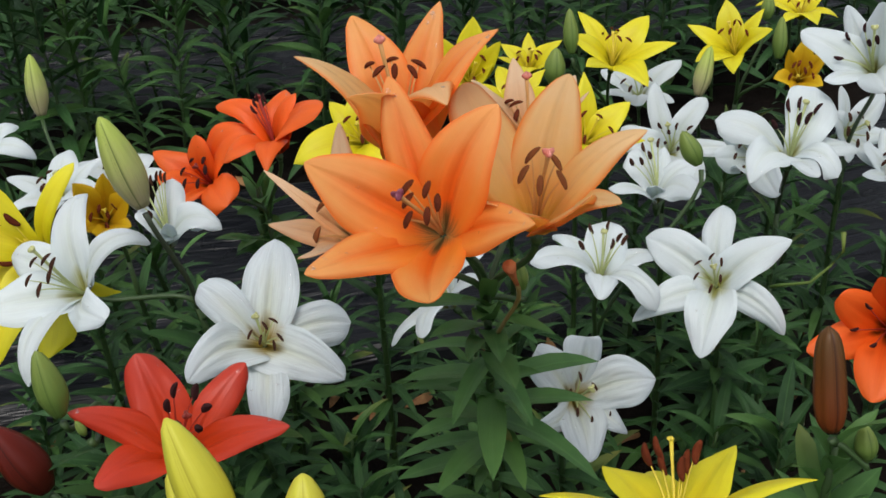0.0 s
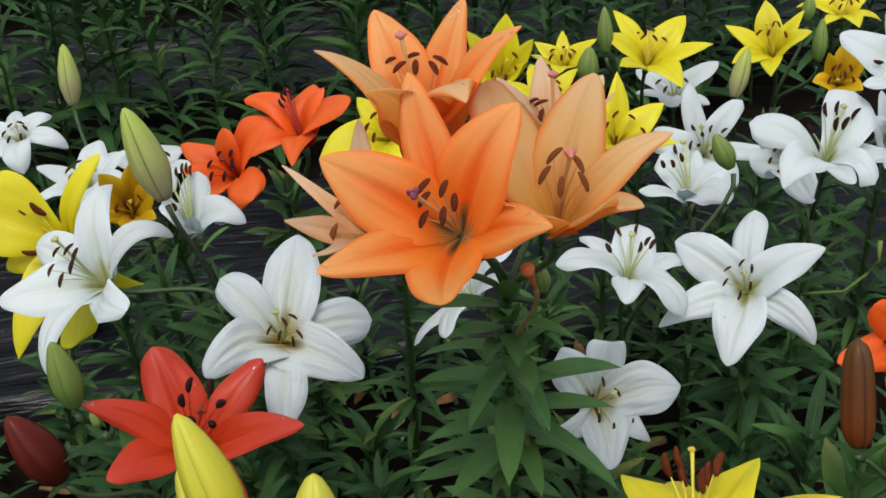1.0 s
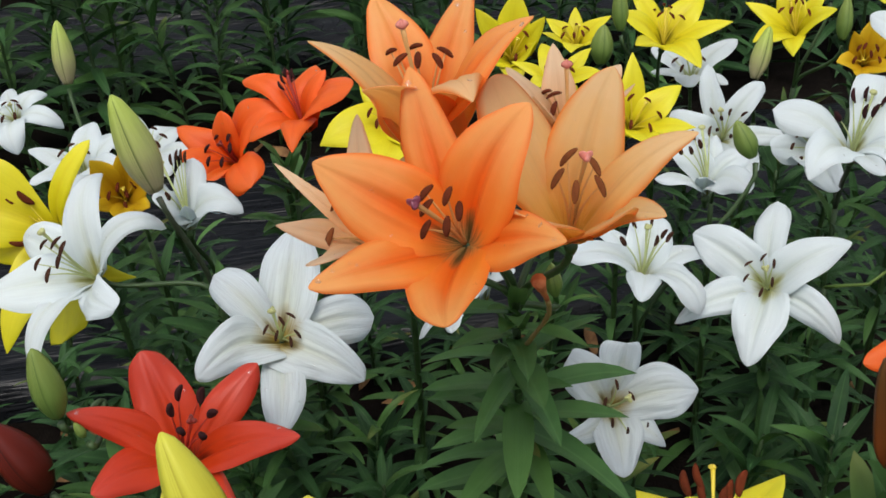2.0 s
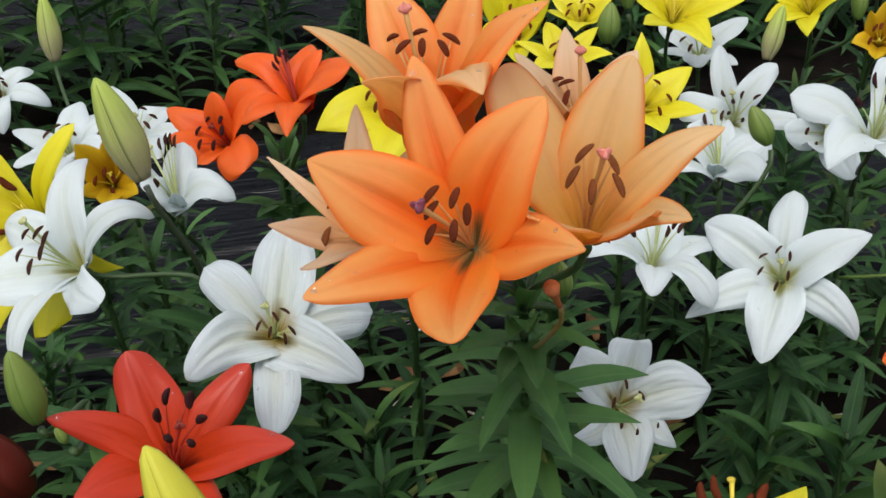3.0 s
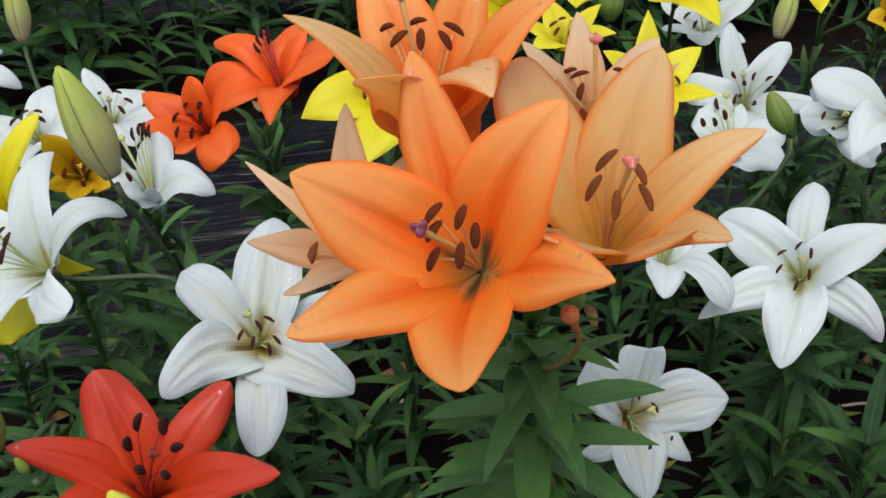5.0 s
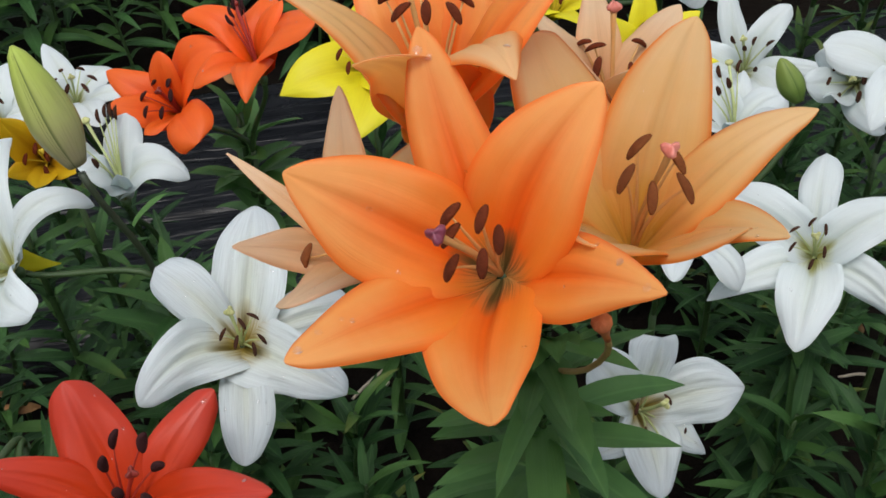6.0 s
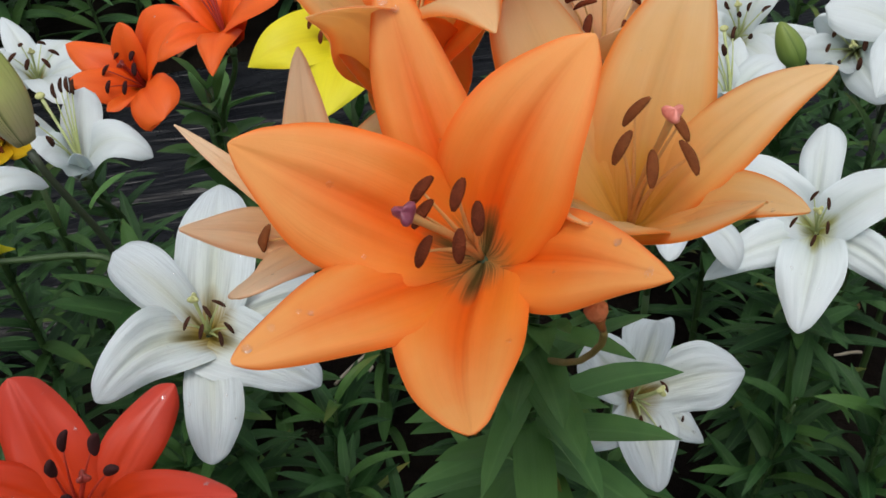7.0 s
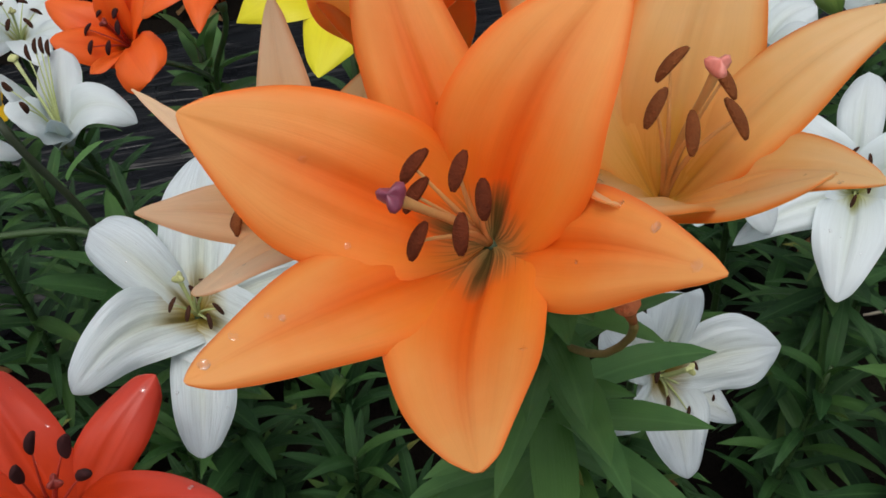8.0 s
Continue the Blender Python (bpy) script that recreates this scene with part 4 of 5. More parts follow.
plant, line = lily_plant("white lily with one upturned flower of drooping petals", (0.280, 1.580, 0.000), (0.239, 1.457, 0.575))
lily(plant, "white", (0.233, 1.419, 0.694), 198, 99, 23, [(154, 119, 0.116), (101, 132, 0.109), (34, 175, 0.115), (333, 127, 0.115), (267, 135, 0.122), (205, 136, 0.107)], 0.5, 0.36, "P", [(190, 34, 0.073), (160, 27, 0.077), (106, 13, 0.07), (357, 10, 0.07), (88, 17, 0.07), (270, 31, 0.07)], (211, 8, 0.075), upright=True, dew=5)
stalk(plant, (0.239, 1.457, 0.575), (0.233, 1.419, 0.694), axis_of(18, 81), False)
bud(plant, (0.361, 1.506, 0.822), (0.338, 1.519, 0.863), 0.027, "green", (0.239, 1.457, 0.575), False)
leaves_along(plant, line, 0.05, 0.8, 39, 0.11, LEAVES, 740)

plant, line = lily_plant("white lily with two upturned flowers", (0.420, 1.860, 0.000), (0.371, 1.765, 0.597))
lily(plant, "white", (0.379, 1.797, 0.686), 271, 56, 28, [(105, 36, 83, 0.117, 0.31, 0.041, 5, 0.72, 0.60, 1.15), (52, 28, 99, 0.108, 0.35, 0.046, 3, 0.70, 0.52, 1.30), (348, 34, 100, 0.113, 0.29, 0.004, 0, 0.69, 0.64, 1.28), (290, 28, 94, 0.111, 0.48, 0.000, 0, 0.62, 0.68, 1.30), (230, 32, 89, 0.111, 0.35, 0.000, 0, 0.66, 0.76, 1.30), (175, 28, 109, 0.103, 0.50, 0.012, -3, 0.70, 0.29, 1.28)], 0.48, 0.35, "S", [(138, 30, 0.06), (83, 16, 0.06), (156, 11, 0.06), (36, 29, 0.06), (216, 20, 0.06), (276, 21, 0.06)], (123, 19, 0.065), upright=True)
stalk(plant, (0.371, 1.765, 0.597), (0.379, 1.797, 0.686), axis_of(271, 56), False)
lily(plant, "white", (0.331, 1.606, 0.708), 258, 95, 21, [(88, 24, 61, 0.085, 0.40, 0.000, 0, 0.66, 0.76, 1.36), (30, 12, 100, 0.084, 0.54, 0.016, 14, 0.66, 0.50, 1.55), (321, 10, 145, 0.096, 0.55, -0.015, 31, 0.68, 0.68, 1.41), (268, 21, 70, 0.060, 0.48, 0.000, 0, 0.62, 0.68, 1.30), (213, 29, 107, 0.090, 0.40, 0.020, -3, 0.69, 0.67, 1.09), (148, 14, 84, 0.085, 0.59, -0.015, -28, 0.68, 0.25, 1.50)], 0.48, 0.35, "S", [(200, 33, 0.075), (218, 25, 0.075), (135, 29, 0.0801), (206, 13, 0.075), (104, 22, 0.0834)], (119, 24, 0.0884), upright=True)
stalk(plant, (0.371, 1.765, 0.597), (0.331, 1.606, 0.708), axis_of(258, 95), False)
leaves_along(plant, line, 0.05, 0.8, 39, 0.11, LEAVES, 741)

plant, line = lily_plant("white lily with a flower half closed and one curled petal", (-0.320, 1.700, 0.000), (-0.344, 1.567, 0.558))
lily(plant, "white", (-0.325, 1.452, 0.731), 295, 79, 8, [(65, 16, 58, 0.089, 0.46, 0.014, 5, 0.67, 0.47, 1.13), (22, 14, 320, 0.125, 0.17, -0.060, 0, 0.60, 0.70, 1.80), (335, 8, 158, 0.108, 0.44, 0.060, 12, 0.60, 0.72, 1.60), (265, 16, 37, 0.080, 0.30, 0.000, 0, 0.66, 0.76, 1.30), (220, 5, 85, 0.084, 0.58, -0.035, -32, 0.68, 0.50, 2.13), (150, 16, 33, 0.095, 0.30, 0.000, 0, 0.66, 0.76, 1.30)], 0.38, 0.3, "P", [(98, 29, 0.09), (88, 28, 0.094), (81, 28, 0.094), (75, 29, 0.091), (171, 20, 0.085), (231, 21, 0.085)], (113, 30, 0.09), upright=True)
stalk(plant, (-0.344, 1.567, 0.558), (-0.325, 1.452, 0.731), axis_of(295, 79), False)
leaves_along(plant, line, 0.05, 0.97, 62, 0.11, LEAVES, 742)

plant, line = lily_plant("white lily with two upturned flowers on dark stalks", (0.560, 1.680, 0.000), (0.517, 1.651, 0.664))
lily(plant, "white", (0.475, 1.508, 0.825), 255, 74, 29, [(77, 31, 93, 0.107, 0.64, -0.086, 12, 0.82, 0.25, 1.27), (31, 37, 129, 0.107, 0.36, 0.010, 3, 0.67, 0.75, 0.57), (329, 20, 157, 0.089, 0.41, 0.087, 2, 0.73, 0.25, 1.34), (296, 33, 92, 0.090, 0.35, 0.000, 0, 0.66, 0.76, 1.30), (241, 25, 137, 0.112, 0.49, -0.083, -9, 0.55, 0.92, 1.38), (173, 33, 110, 0.116, 0.42, -0.021, -15, 0.86, 0.34, 1.46)], 0.48, 0.35, "P", [(104, 42, 0.071), (88, 40, 0.074), (53, 3, 0.07), (35, 13, 0.07), (61, 41, 0.074), (198, 22, 0.07)], (78, 39, 0.077), dark=True, upright=True, pollen=1.2, dew=6)
stalk(plant, (0.517, 1.651, 0.664), (0.475, 1.508, 0.825), axis_of(255, 74), True)
lily(plant, "white", (0.501, 1.727, 0.714), 234, 29, 22, [(97, 22, 0.1), (30, 37, 0.098), (326, 83, 0.109), (268, -4, 0.098), (208, 21, 0.096), (149, 25, 0.096)], 0.48, 0.35, "P", [(24, 21, 0.055), (84, 22, 0.055), (144, 23, 0.055), (204, 24, 0.055), (264, 25, 0.055), (324, 26, 0.055)], (30, 8, 0.06))
stalk(plant, (0.517, 1.651, 0.664), (0.501, 1.727, 0.714), axis_of(-126, 29), True)
leaves_along(plant, line, 0.45, 0.97, 34, 0.1, LEAVES, 743)

plant, line = lily_plant("white lily with an open flower among yellow ones", (-0.550, 1.840, 0.000), (-0.555, 1.729, 0.544))
lily(plant, "white", (-0.561, 1.682, 0.663), 247, 78, 28, [(115, 116, 0.1), (64, 107, 0.097), (4, 107, 0.097), (304, 107, 0.097), (248, 111, 0.091), (189, 110, 0.1)], 0.48, 0.35, "P", [(25, 20, 0.053), (85, 21, 0.053), (145, 22, 0.053), (205, 23, 0.053), (265, 24, 0.053), (325, 25, 0.053)], (30, 8, 0.058))
stalk(plant, (-0.555, 1.729, 0.544), (-0.561, 1.682, 0.663), axis_of(-113, 78), False)
bud(plant, (-0.684, 1.940, 0.688), (-0.697, 1.978, 0.786), 0.037, "cream", (-0.555, 1.729, 0.544), False)
leaves_along(plant, line, 0.05, 0.97, 62, 0.11, LEAVES, 744)

plant, line = lily_plant("white lily with an open flower wet with rain", (-0.480, 1.950, 0.000), (-0.505, 1.827, 0.515))
lily(plant, "white", (-0.503, 1.781, 0.634), 150, 103, 28, [(252, 107, 0.107), (189, 142, 0.095), (128, 120, 0.1), (68, 120, 0.1), (9, 122, 0.1), (301, 135, 0.097)], 0.48, 0.35, "S", [(25, 24, 0.055), (85, 25, 0.055), (145, 26, 0.055), (205, 27, 0.055), (265, 28, 0.055), (325, 29, 0.055)], (30, 8, 0.06))
stalk(plant, (-0.505, 1.827, 0.515), (-0.503, 1.781, 0.634), axis_of(-30, 77), False)
leaves_along(plant, line, 0.05, 0.97, 62, 0.11, LEAVES, 745)

plant, line = lily_plant("white lily at the back of the bed", (-0.860, 2.140, 0.000), (-0.839, 2.065, 0.447))
lily(plant, "white", (-0.837, 2.023, 0.564), 253, 69, 19, [(132, 150, 0.1), (74, 165, 0.1), (8, 185, 0.13), (306, 170, 0.12), (253, 165, 0.11), (190, 150, 0.11)], 0.48, 0.35, "S", [(32, 25, 0.047), (92, 26, 0.047), (152, 27, 0.047), (212, 28, 0.047), (272, 29, 0.047), (332, 30, 0.047)], (30, 8, 0.052))
stalk(plant, (-0.839, 2.065, 0.447), (-0.837, 2.023, 0.564), axis_of(-107, 69), False)
leaves_along(plant, line, 0.05, 0.97, 62, 0.11, LEAVES, 746)

plant, line = lily_plant("white lily with a flower of drooping petals, low in the bed", (0.060, 1.600, 0.000), (0.074, 1.514, 0.502))
lily(plant, "white", (0.045, 1.488, 0.609), 355, 132, 32, [(2, 130, 0.106), (296, 125, 0.109), (242, 120, 0.111), (173, 124, 0.11), (117, 131, 0.113), (47, 126, 0.106)], 0.48, 0.35, "S", [(39, 26, 0.06), (99, 27, 0.06), (159, 28, 0.06), (219, 29, 0.06), (279, 30, 0.06), (339, 31, 0.06)], (30, 8, 0.066))
stalk(plant, (0.074, 1.514, 0.502), (0.045, 1.488, 0.609), axis_of(175, 48), False)
leaves_along(plant, line, 0.05, 0.97, 62, 0.11, LEAVES, 747)

plant, line = lily_plant("tall white lily with two open flowers", (0.680, 1.800, 0.000), (0.625, 1.724, 0.718))
lily(plant, "white", (0.594, 1.597, 0.906), 220, 51, 23, [(140, 68, 0.098), (89, 39, 0.1), (24, 68, 0.106), (323, 87, 0.106), (264, 63, 0.104), (196, 63, 0.116)], 0.48, 0.35, "S", [(125, 31, 0.065), (119, 52, 0.066), (58, 15, 0.065), (62, 6, 0.065), (166, 29, 0.065), (226, 30, 0.065)], (95, 23, 0.07), dark=True, upright=True)
stalk(plant, (0.625, 1.724, 0.718), (0.594, 1.597, 0.906), axis_of(-140, 51), False)
lily(plant, "white", (0.619, 1.749, 0.740), 307, 38, 24, [(95, 97, 0.086), (29, 82, 0.091), (333, 101, 0.085), (272, 91, 0.089), (212, 91, 0.089), (151, 88, 0.089)], 0.48, 0.35, "S", [(53, 28, 0.048), (113, 29, 0.048), (173, 30, 0.048), (233, 31, 0.048), (293, 20, 0.048), (353, 21, 0.048)], (30, 8, 0.053))
stalk(plant, (0.625, 1.724, 0.718), (0.619, 1.749, 0.740), axis_of(-53, 38), False)
leaves_along(plant, line, 0.45, 0.97, 34, 0.1, LEAVES, 748)

plant, line = lily_plant("white lily with a half-open flower", (0.780, 1.760, 0.000), (0.718, 1.714, 0.583))
lily(plant, "white", (0.688, 1.683, 0.700), 241, 69, 23, [(124, 77, 0.081), (59, 73, 0.081), (359, 73, 0.081), (299, 73, 0.081), (236, 79, 0.082), (178, 53, 0.078)], 0.48, 0.35, "S", [(20, 29, 0.044), (80, 30, 0.044), (140, 31, 0.044), (200, 20, 0.044), (260, 21, 0.044), (320, 22, 0.044)], (30, 8, 0.048))
stalk(plant, (0.718, 1.714, 0.583), (0.688, 1.683, 0.700), axis_of(-119, 69), False)
leaves_along(plant, line, 0.45, 0.97, 34, 0.1, LEAVES, 749)

plant, line = lily_plant("white lily with drooping petals behind yellow ones", (0.400, 2.120, 0.000), (0.386, 2.137, 0.499))
lily(plant, "white", (0.377, 2.135, 0.618), 55, 100, 24, [(297, 124, 0.099), (238, 96, 0.116), (168, 122, 0.099), (116, 106, 0.103), (60, 97, 0.099), (356, 106, 0.103)], 0.48, 0.35, "S", [(27, 30, 0.057), (87, 31, 0.057), (147, 20, 0.057), (207, 21, 0.057), (267, 22, 0.057), (327, 23, 0.057)], (30, 8, 0.062))
stalk(plant, (0.386, 2.137, 0.499), (0.377, 2.135, 0.618), axis_of(-125, 80), False)
leaves_along(plant, line, 0.05, 0.97, 62, 0.11, LEAVES, 750)

plant, line = lily_plant("orange-red lily with two flowers and broad upper leaves", (-0.260, 1.780, 0.000), (-0.244, 1.680, 0.637))
lily(plant, "vermilion", (-0.207, 1.628, 0.777), 240, 76, 17, [(178, 17, 128, 0.134, 0.29, -0.063, -11, 0.69, 0.64, 1.50), (110, 17, 110, 0.104, 0.50, 0.000, 0, 0.60, 0.66, 1.30), (56, 5, 76, 0.103, 0.42, 0.000, 0, 0.64, 0.74, 1.89), (13, 14, 92, 0.136, 0.52, 0.012, 6, 0.61, 0.63, 1.44), (305, 16, 134, 0.125, 0.37, 0.022, -3, 0.55, 0.96, 1.42), (240, 17, 150, 0.100, 0.40, 0.000, 0, 0.60, 0.66, 1.30)], 0.5, 0.42, "S", [(156, 26, 0.077), (145, 28, 0.083), (138, 30, 0.075), (167, 26, 0.07), (132, 32, 0.079), (54, 31, 0.07)], (141, 29, 0.083), upright=True, dew=8)
stalk(plant, (-0.244, 1.680, 0.637), (-0.207, 1.628, 0.777), axis_of(240, 76), False)
lily(plant, "vermilion", (-0.310, 1.647, 0.709), 232, 53, 19, [(103, 8, 61, 0.094, 0.45, 0.025, 10, 0.67, 0.58, 1.70), (56, 29, 145, 0.141, 0.47, 0.095, 12, 0.46, 0.82, 2.18), (344, 21, 117, 0.114, 0.53, 0.040, -2, 0.71, 0.33, 1.34), (292, 20, 69, 0.074, 0.50, 0.000, 0, 0.60, 0.66, 1.22), (226, 20, 53, 0.091, 0.53, 0.022, -9, 0.67, 0.76, 1.40), (183, 21, 84, 0.108, 0.44, 0.008, -3, 0.54, 0.77, 1.20)], 0.52, 0.42, "S", [(21, 20, 0.058), (81, 21, 0.058), (141, 22, 0.058), (201, 23, 0.058), (261, 24, 0.058), (321, 25, 0.058)], (30, 8, 0.063), dew=5)
stalk(plant, (-0.244, 1.680, 0.637), (-0.310, 1.647, 0.709), axis_of(232, 53), False)
leaves_along(plant, line, 0.05, 0.97, 50, 0.1, BROAD, 1173)

plant, line = lily_plant("orange-red lily with one open flower", (0.640, 1.480, 0.000), (0.615, 1.413, 0.578))
lily(plant, "vermilion", (0.584, 1.355, 0.674), 237, 32, 24, [(100, 41, 0.11), (46, 46, 0.111), (349, 51, 0.111), (282, 75, 0.12), (217, 73, 0.122), (157, 40, 0.108)], 0.5, 0.4, "S", [(21, 28, 0.063), (81, 29, 0.063), (141, 30, 0.063), (201, 31, 0.063), (261, 20, 0.063), (321, 21, 0.063)], (30, 8, 0.068), upright=True)
stalk(plant, (0.615, 1.413, 0.578), (0.584, 1.355, 0.674), axis_of(-123, 32), False)
leaves_along(plant, line, 0.45, 0.97, 34, 0.1, LEAVES, 1174)

plant, line = lily_plant("bright red lily with one open flower", (-0.200, 1.200, 0.000), (-0.203, 1.098, 0.612))
lily(plant, "red", (-0.207, 1.050, 0.738), 276, 74, 38, [(117, 33, 64, 0.115, 0.48, -0.008, -4, 0.55, 0.55, 1.38), (50, 41, 92, 0.115, 0.33, -0.024, 18, 0.66, 0.53, 1.47), (352, 39, 80, 0.138, 0.34, 0.019, 4, 0.53, 0.86, 1.43), (308, 45, 85, 0.116, 0.33, -0.020, -2, 0.60, 0.91, 1.19), (224, 31, 83, 0.109, 0.45, -0.061, -2, 0.60, 0.74, 1.42), (175, 32, 69, 0.126, 0.29, -0.056, -17, 0.55, 0.79, 1.67)], 0.45, 0.37, "P", [(79, 16, 0.091), (39, 20, 0.095), (75, 3, 0.092), (4, 23, 0.096), (311, 13, 0.092), (328, 23, 0.097)], (17, 13, 0.075), fine=True, dark=True, upright=True, pollen=1.15, dew=16)
stalk(plant, (-0.203, 1.098, 0.612), (-0.207, 1.050, 0.738), axis_of(276, 74), False)
leaves_along(plant, line, 0.05, 0.97, 62, 0.11, LEAVES, 315)

plant, line = lily_plant("yellow lily with one open flower", (0.260, 1.080, 0.000), (0.261, 0.954, 0.635))
lily(plant, "yellow", (0.256, 0.937, 0.748), 283, 120, 31, [(80, 117, 0.123), (29, 80, 0.118), (321, 98, 0.145), (256, 125, 0.126), (185, 95, 0.144), (113, 90, 0.112)], 0.48, 0.35, "S", [(113, 20, 0.085), (93, 16, 0.088), (90, 16, 0.075), (34, 19, 0.076), (22, 22, 0.086), (30, 12, 0.07)], (62, 15, 0.095), upright=True, pollen=1.7)
stalk(plant, (0.261, 0.954, 0.635), (0.256, 0.937, 0.748), axis_of(103, 60), False)
leaves_along(plant, line, 0.05, 0.97, 62, 0.11, LEAVES, 860)

plant, line = lily_plant("yellow lily with an open flower and two green buds", (0.340, 2.140, 0.000), (0.310, 2.055, 0.626))
lily(plant, "yellow", (0.305, 2.009, 0.742), 286, 68, 29, [(113, 107, 0.121), (37, 98, 0.117), (345, 86, 0.121), (282, 110, 0.118), (215, 84, 0.119), (165, 82, 0.111)], 0.48, 0.35, "S", [(102, 49, 0.061), (121, 22, 0.06), (70, 41, 0.065), (59, 12, 0.06), (83, 43, 0.068), (23, 26, 0.06)], (78, 42, 0.06))
stalk(plant, (0.310, 2.055, 0.626), (0.305, 2.009, 0.742), axis_of(-74, 68), False)
bud(plant, (0.233, 1.974, 0.783), (0.227, 1.996, 0.854), 0.026, "green", (0.310, 2.055, 0.626), False)
bud(plant, (0.201, 1.926, 0.748), (0.204, 1.941, 0.807), 0.036, "green", (0.310, 2.055, 0.626), False)
leaves_along(plant, line, 0.05, 0.97, 62, 0.11, LEAVES, 861)

plant, line = lily_plant("yellow lily with an open flower and slender buds", (0.560, 2.150, 0.000), (0.541, 2.071, 0.645))
lily(plant, "yellow", (0.518, 2.025, 0.757), 230, 58, 25, [(123, 85, 0.1), (67, 83, 0.094), (15, 70, 0.103), (302, 98, 0.101), (250, 88, 0.098), (185, 82, 0.101)], 0.48, 0.35, "P", [(134, 45, 0.06), (111, 4, 0.06), (105, 29, 0.06), (176, 18, 0.06), (89, 32, 0.06), (30, 27, 0.06)], (123, 32, 0.06))
stalk(plant, (0.541, 2.071, 0.645), (0.518, 2.025, 0.757), axis_of(-130, 58), False)
bud(plant, (0.594, 2.029, 0.749), (0.598, 2.059, 0.814), 0.026, "green", (0.541, 2.071, 0.645), False)
bud(plant, (0.585, 2.104, 0.792), (0.587, 2.120, 0.835), 0.024, "green", (0.541, 2.071, 0.645), False)
leaves_along(plant, line, 0.05, 0.97, 62, 0.11, LEAVES, 862)

plant, line = lily_plant("yellow lily with three crowded flowers", (0.150, 2.100, 0.000), (0.128, 1.994, 0.618))
lily(plant, "yellow", (0.167, 2.085, 0.700), 256, 78, 25, [(103, 91, 0.082), (38, 89, 0.086), (338, 90, 0.082), (277, 99, 0.082), (217, 74, 0.083), (157, 96, 0.078)], 0.48, 0.35, "S", [(37, 28, 0.045), (97, 29, 0.045), (157, 30, 0.045), (217, 31, 0.045), (277, 20, 0.045), (337, 21, 0.045)], (30, 8, 0.049))
stalk(plant, (0.128, 1.994, 0.618), (0.167, 2.085, 0.700), axis_of(-104, 78), False)
lily(plant, "yellow", (0.061, 1.931, 0.746), 273, 51, 22, [(85, 58, 0.12), (29, 38, 0.11), (327, 17, 0.111), (273, 67, 0.115), (214, 48, 0.11), (143, 52, 0.119)], 0.48, 0.35, "P", [(44, 29, 0.063), (104, 30, 0.063), (164, 31, 0.063), (224, 20, 0.063), (284, 21, 0.063), (344, 22, 0.063)], (30, 8, 0.068))
stalk(plant, (0.128, 1.994, 0.618), (0.061, 1.931, 0.746), axis_of(-87, 51), False)
lily(plant, "yellow", (0.134, 1.811, 0.755), 267, 80, 25, [(115, 105, 0.086), (51, 103, 0.087), (351, 100, 0.084), (293, 99, 0.087), (235, 98, 0.086), (173, 99, 0.087)], 0.48, 0.35, "P", [(50, 31, 0.047), (110, 20, 0.047), (170, 21, 0.047), (230, 22, 0.047), (290, 23, 0.047), (350, 24, 0.047)], (30, 8, 0.052))
stalk(plant, (0.128, 1.994, 0.618), (0.134, 1.811, 0.755), axis_of(-93, 80), False)
leaves_along(plant, line, 0.05, 0.97, 62, 0.11, LEAVES, 863)

plant, line = lily_plant("yellow lily with one wide open flower", (-0.500, 1.600, 0.000), (-0.471, 1.500, 0.645))
lily(plant, "yellow", (-0.473, 1.421, 0.735), 256, 26, 33, [(69, 38, 125, 0.154, 0.19, 0.035, -1, 0.75, 0.57, 1.28), (351, 33, 123, 0.157, 0.32, -0.074, 0, 0.57, 1.04, 1.31), (302, 38, 78, 0.153, 0.51, 0.144, 7, 0.77, 0.25, 1.27), (261, 34, 105, 0.166, 0.35, -0.008, 1, 0.61, 0.91, 1.28), (205, 37, 145, 0.120, 0.30, 0.000, 0, 0.68, 0.92, 1.30), (163, 36, 107, 0.148, 0.78, -0.090, 7, 1.13, 0.37, 1.20)], 0.36, 0.27, "S", [(150, 62, 0.08), (128, 66, 0.082), (140, 55, 0.075), (165, 58, 0.074), (120, 50, 0.07), (198, 22, 0.06)], (133, 68, 0.083), upright=True, pollen=1.9)
stalk(plant, (-0.471, 1.500, 0.645), (-0.473, 1.421, 0.735), axis_of(256, 26), False)
leaves_along(plant, line, 0.05, 0.97, 62, 0.11, LEAVES, 864)

plant, line = lily_plant("bright yellow lily with one flower", (-0.080, 1.740, 0.000), (-0.078, 1.619, 0.724))
lily(plant, "yellow", (-0.071, 1.547, 0.831), 247, 53, 26, [(111, 26, 108, 0.080, 0.48, 0.000, 0, 0.62, 0.88, 1.30), (33, 30, 108, 0.087, 0.35, 0.000, 0, 0.68, 0.92, 1.30), (338, 26, 138, 0.099, 0.48, 0.000, 0, 0.62, 0.88, 1.30), (288, 36, 89, 0.114, 0.55, 0.080, -9, 0.72, 0.87, 0.85), (225, 27, 114, 0.109, 0.58, -0.002, -5, 0.65, 0.95, 1.28), (147, 30, 125, 0.086, 0.35, 0.000, 0, 0.68, 0.92, 1.30)], 0.48, 0.35, "P", [(25, 20, 0.049), (85, 21, 0.049), (145, 22, 0.049), (205, 23, 0.049), (265, 24, 0.049), (325, 25, 0.049)], (30, 8, 0.053))
stalk(plant, (-0.078, 1.619, 0.724), (-0.071, 1.547, 0.831), axis_of(247, 53), False)
leaves_along(plant, line, 0.05, 0.97, 62, 0.11, LEAVES, 865)

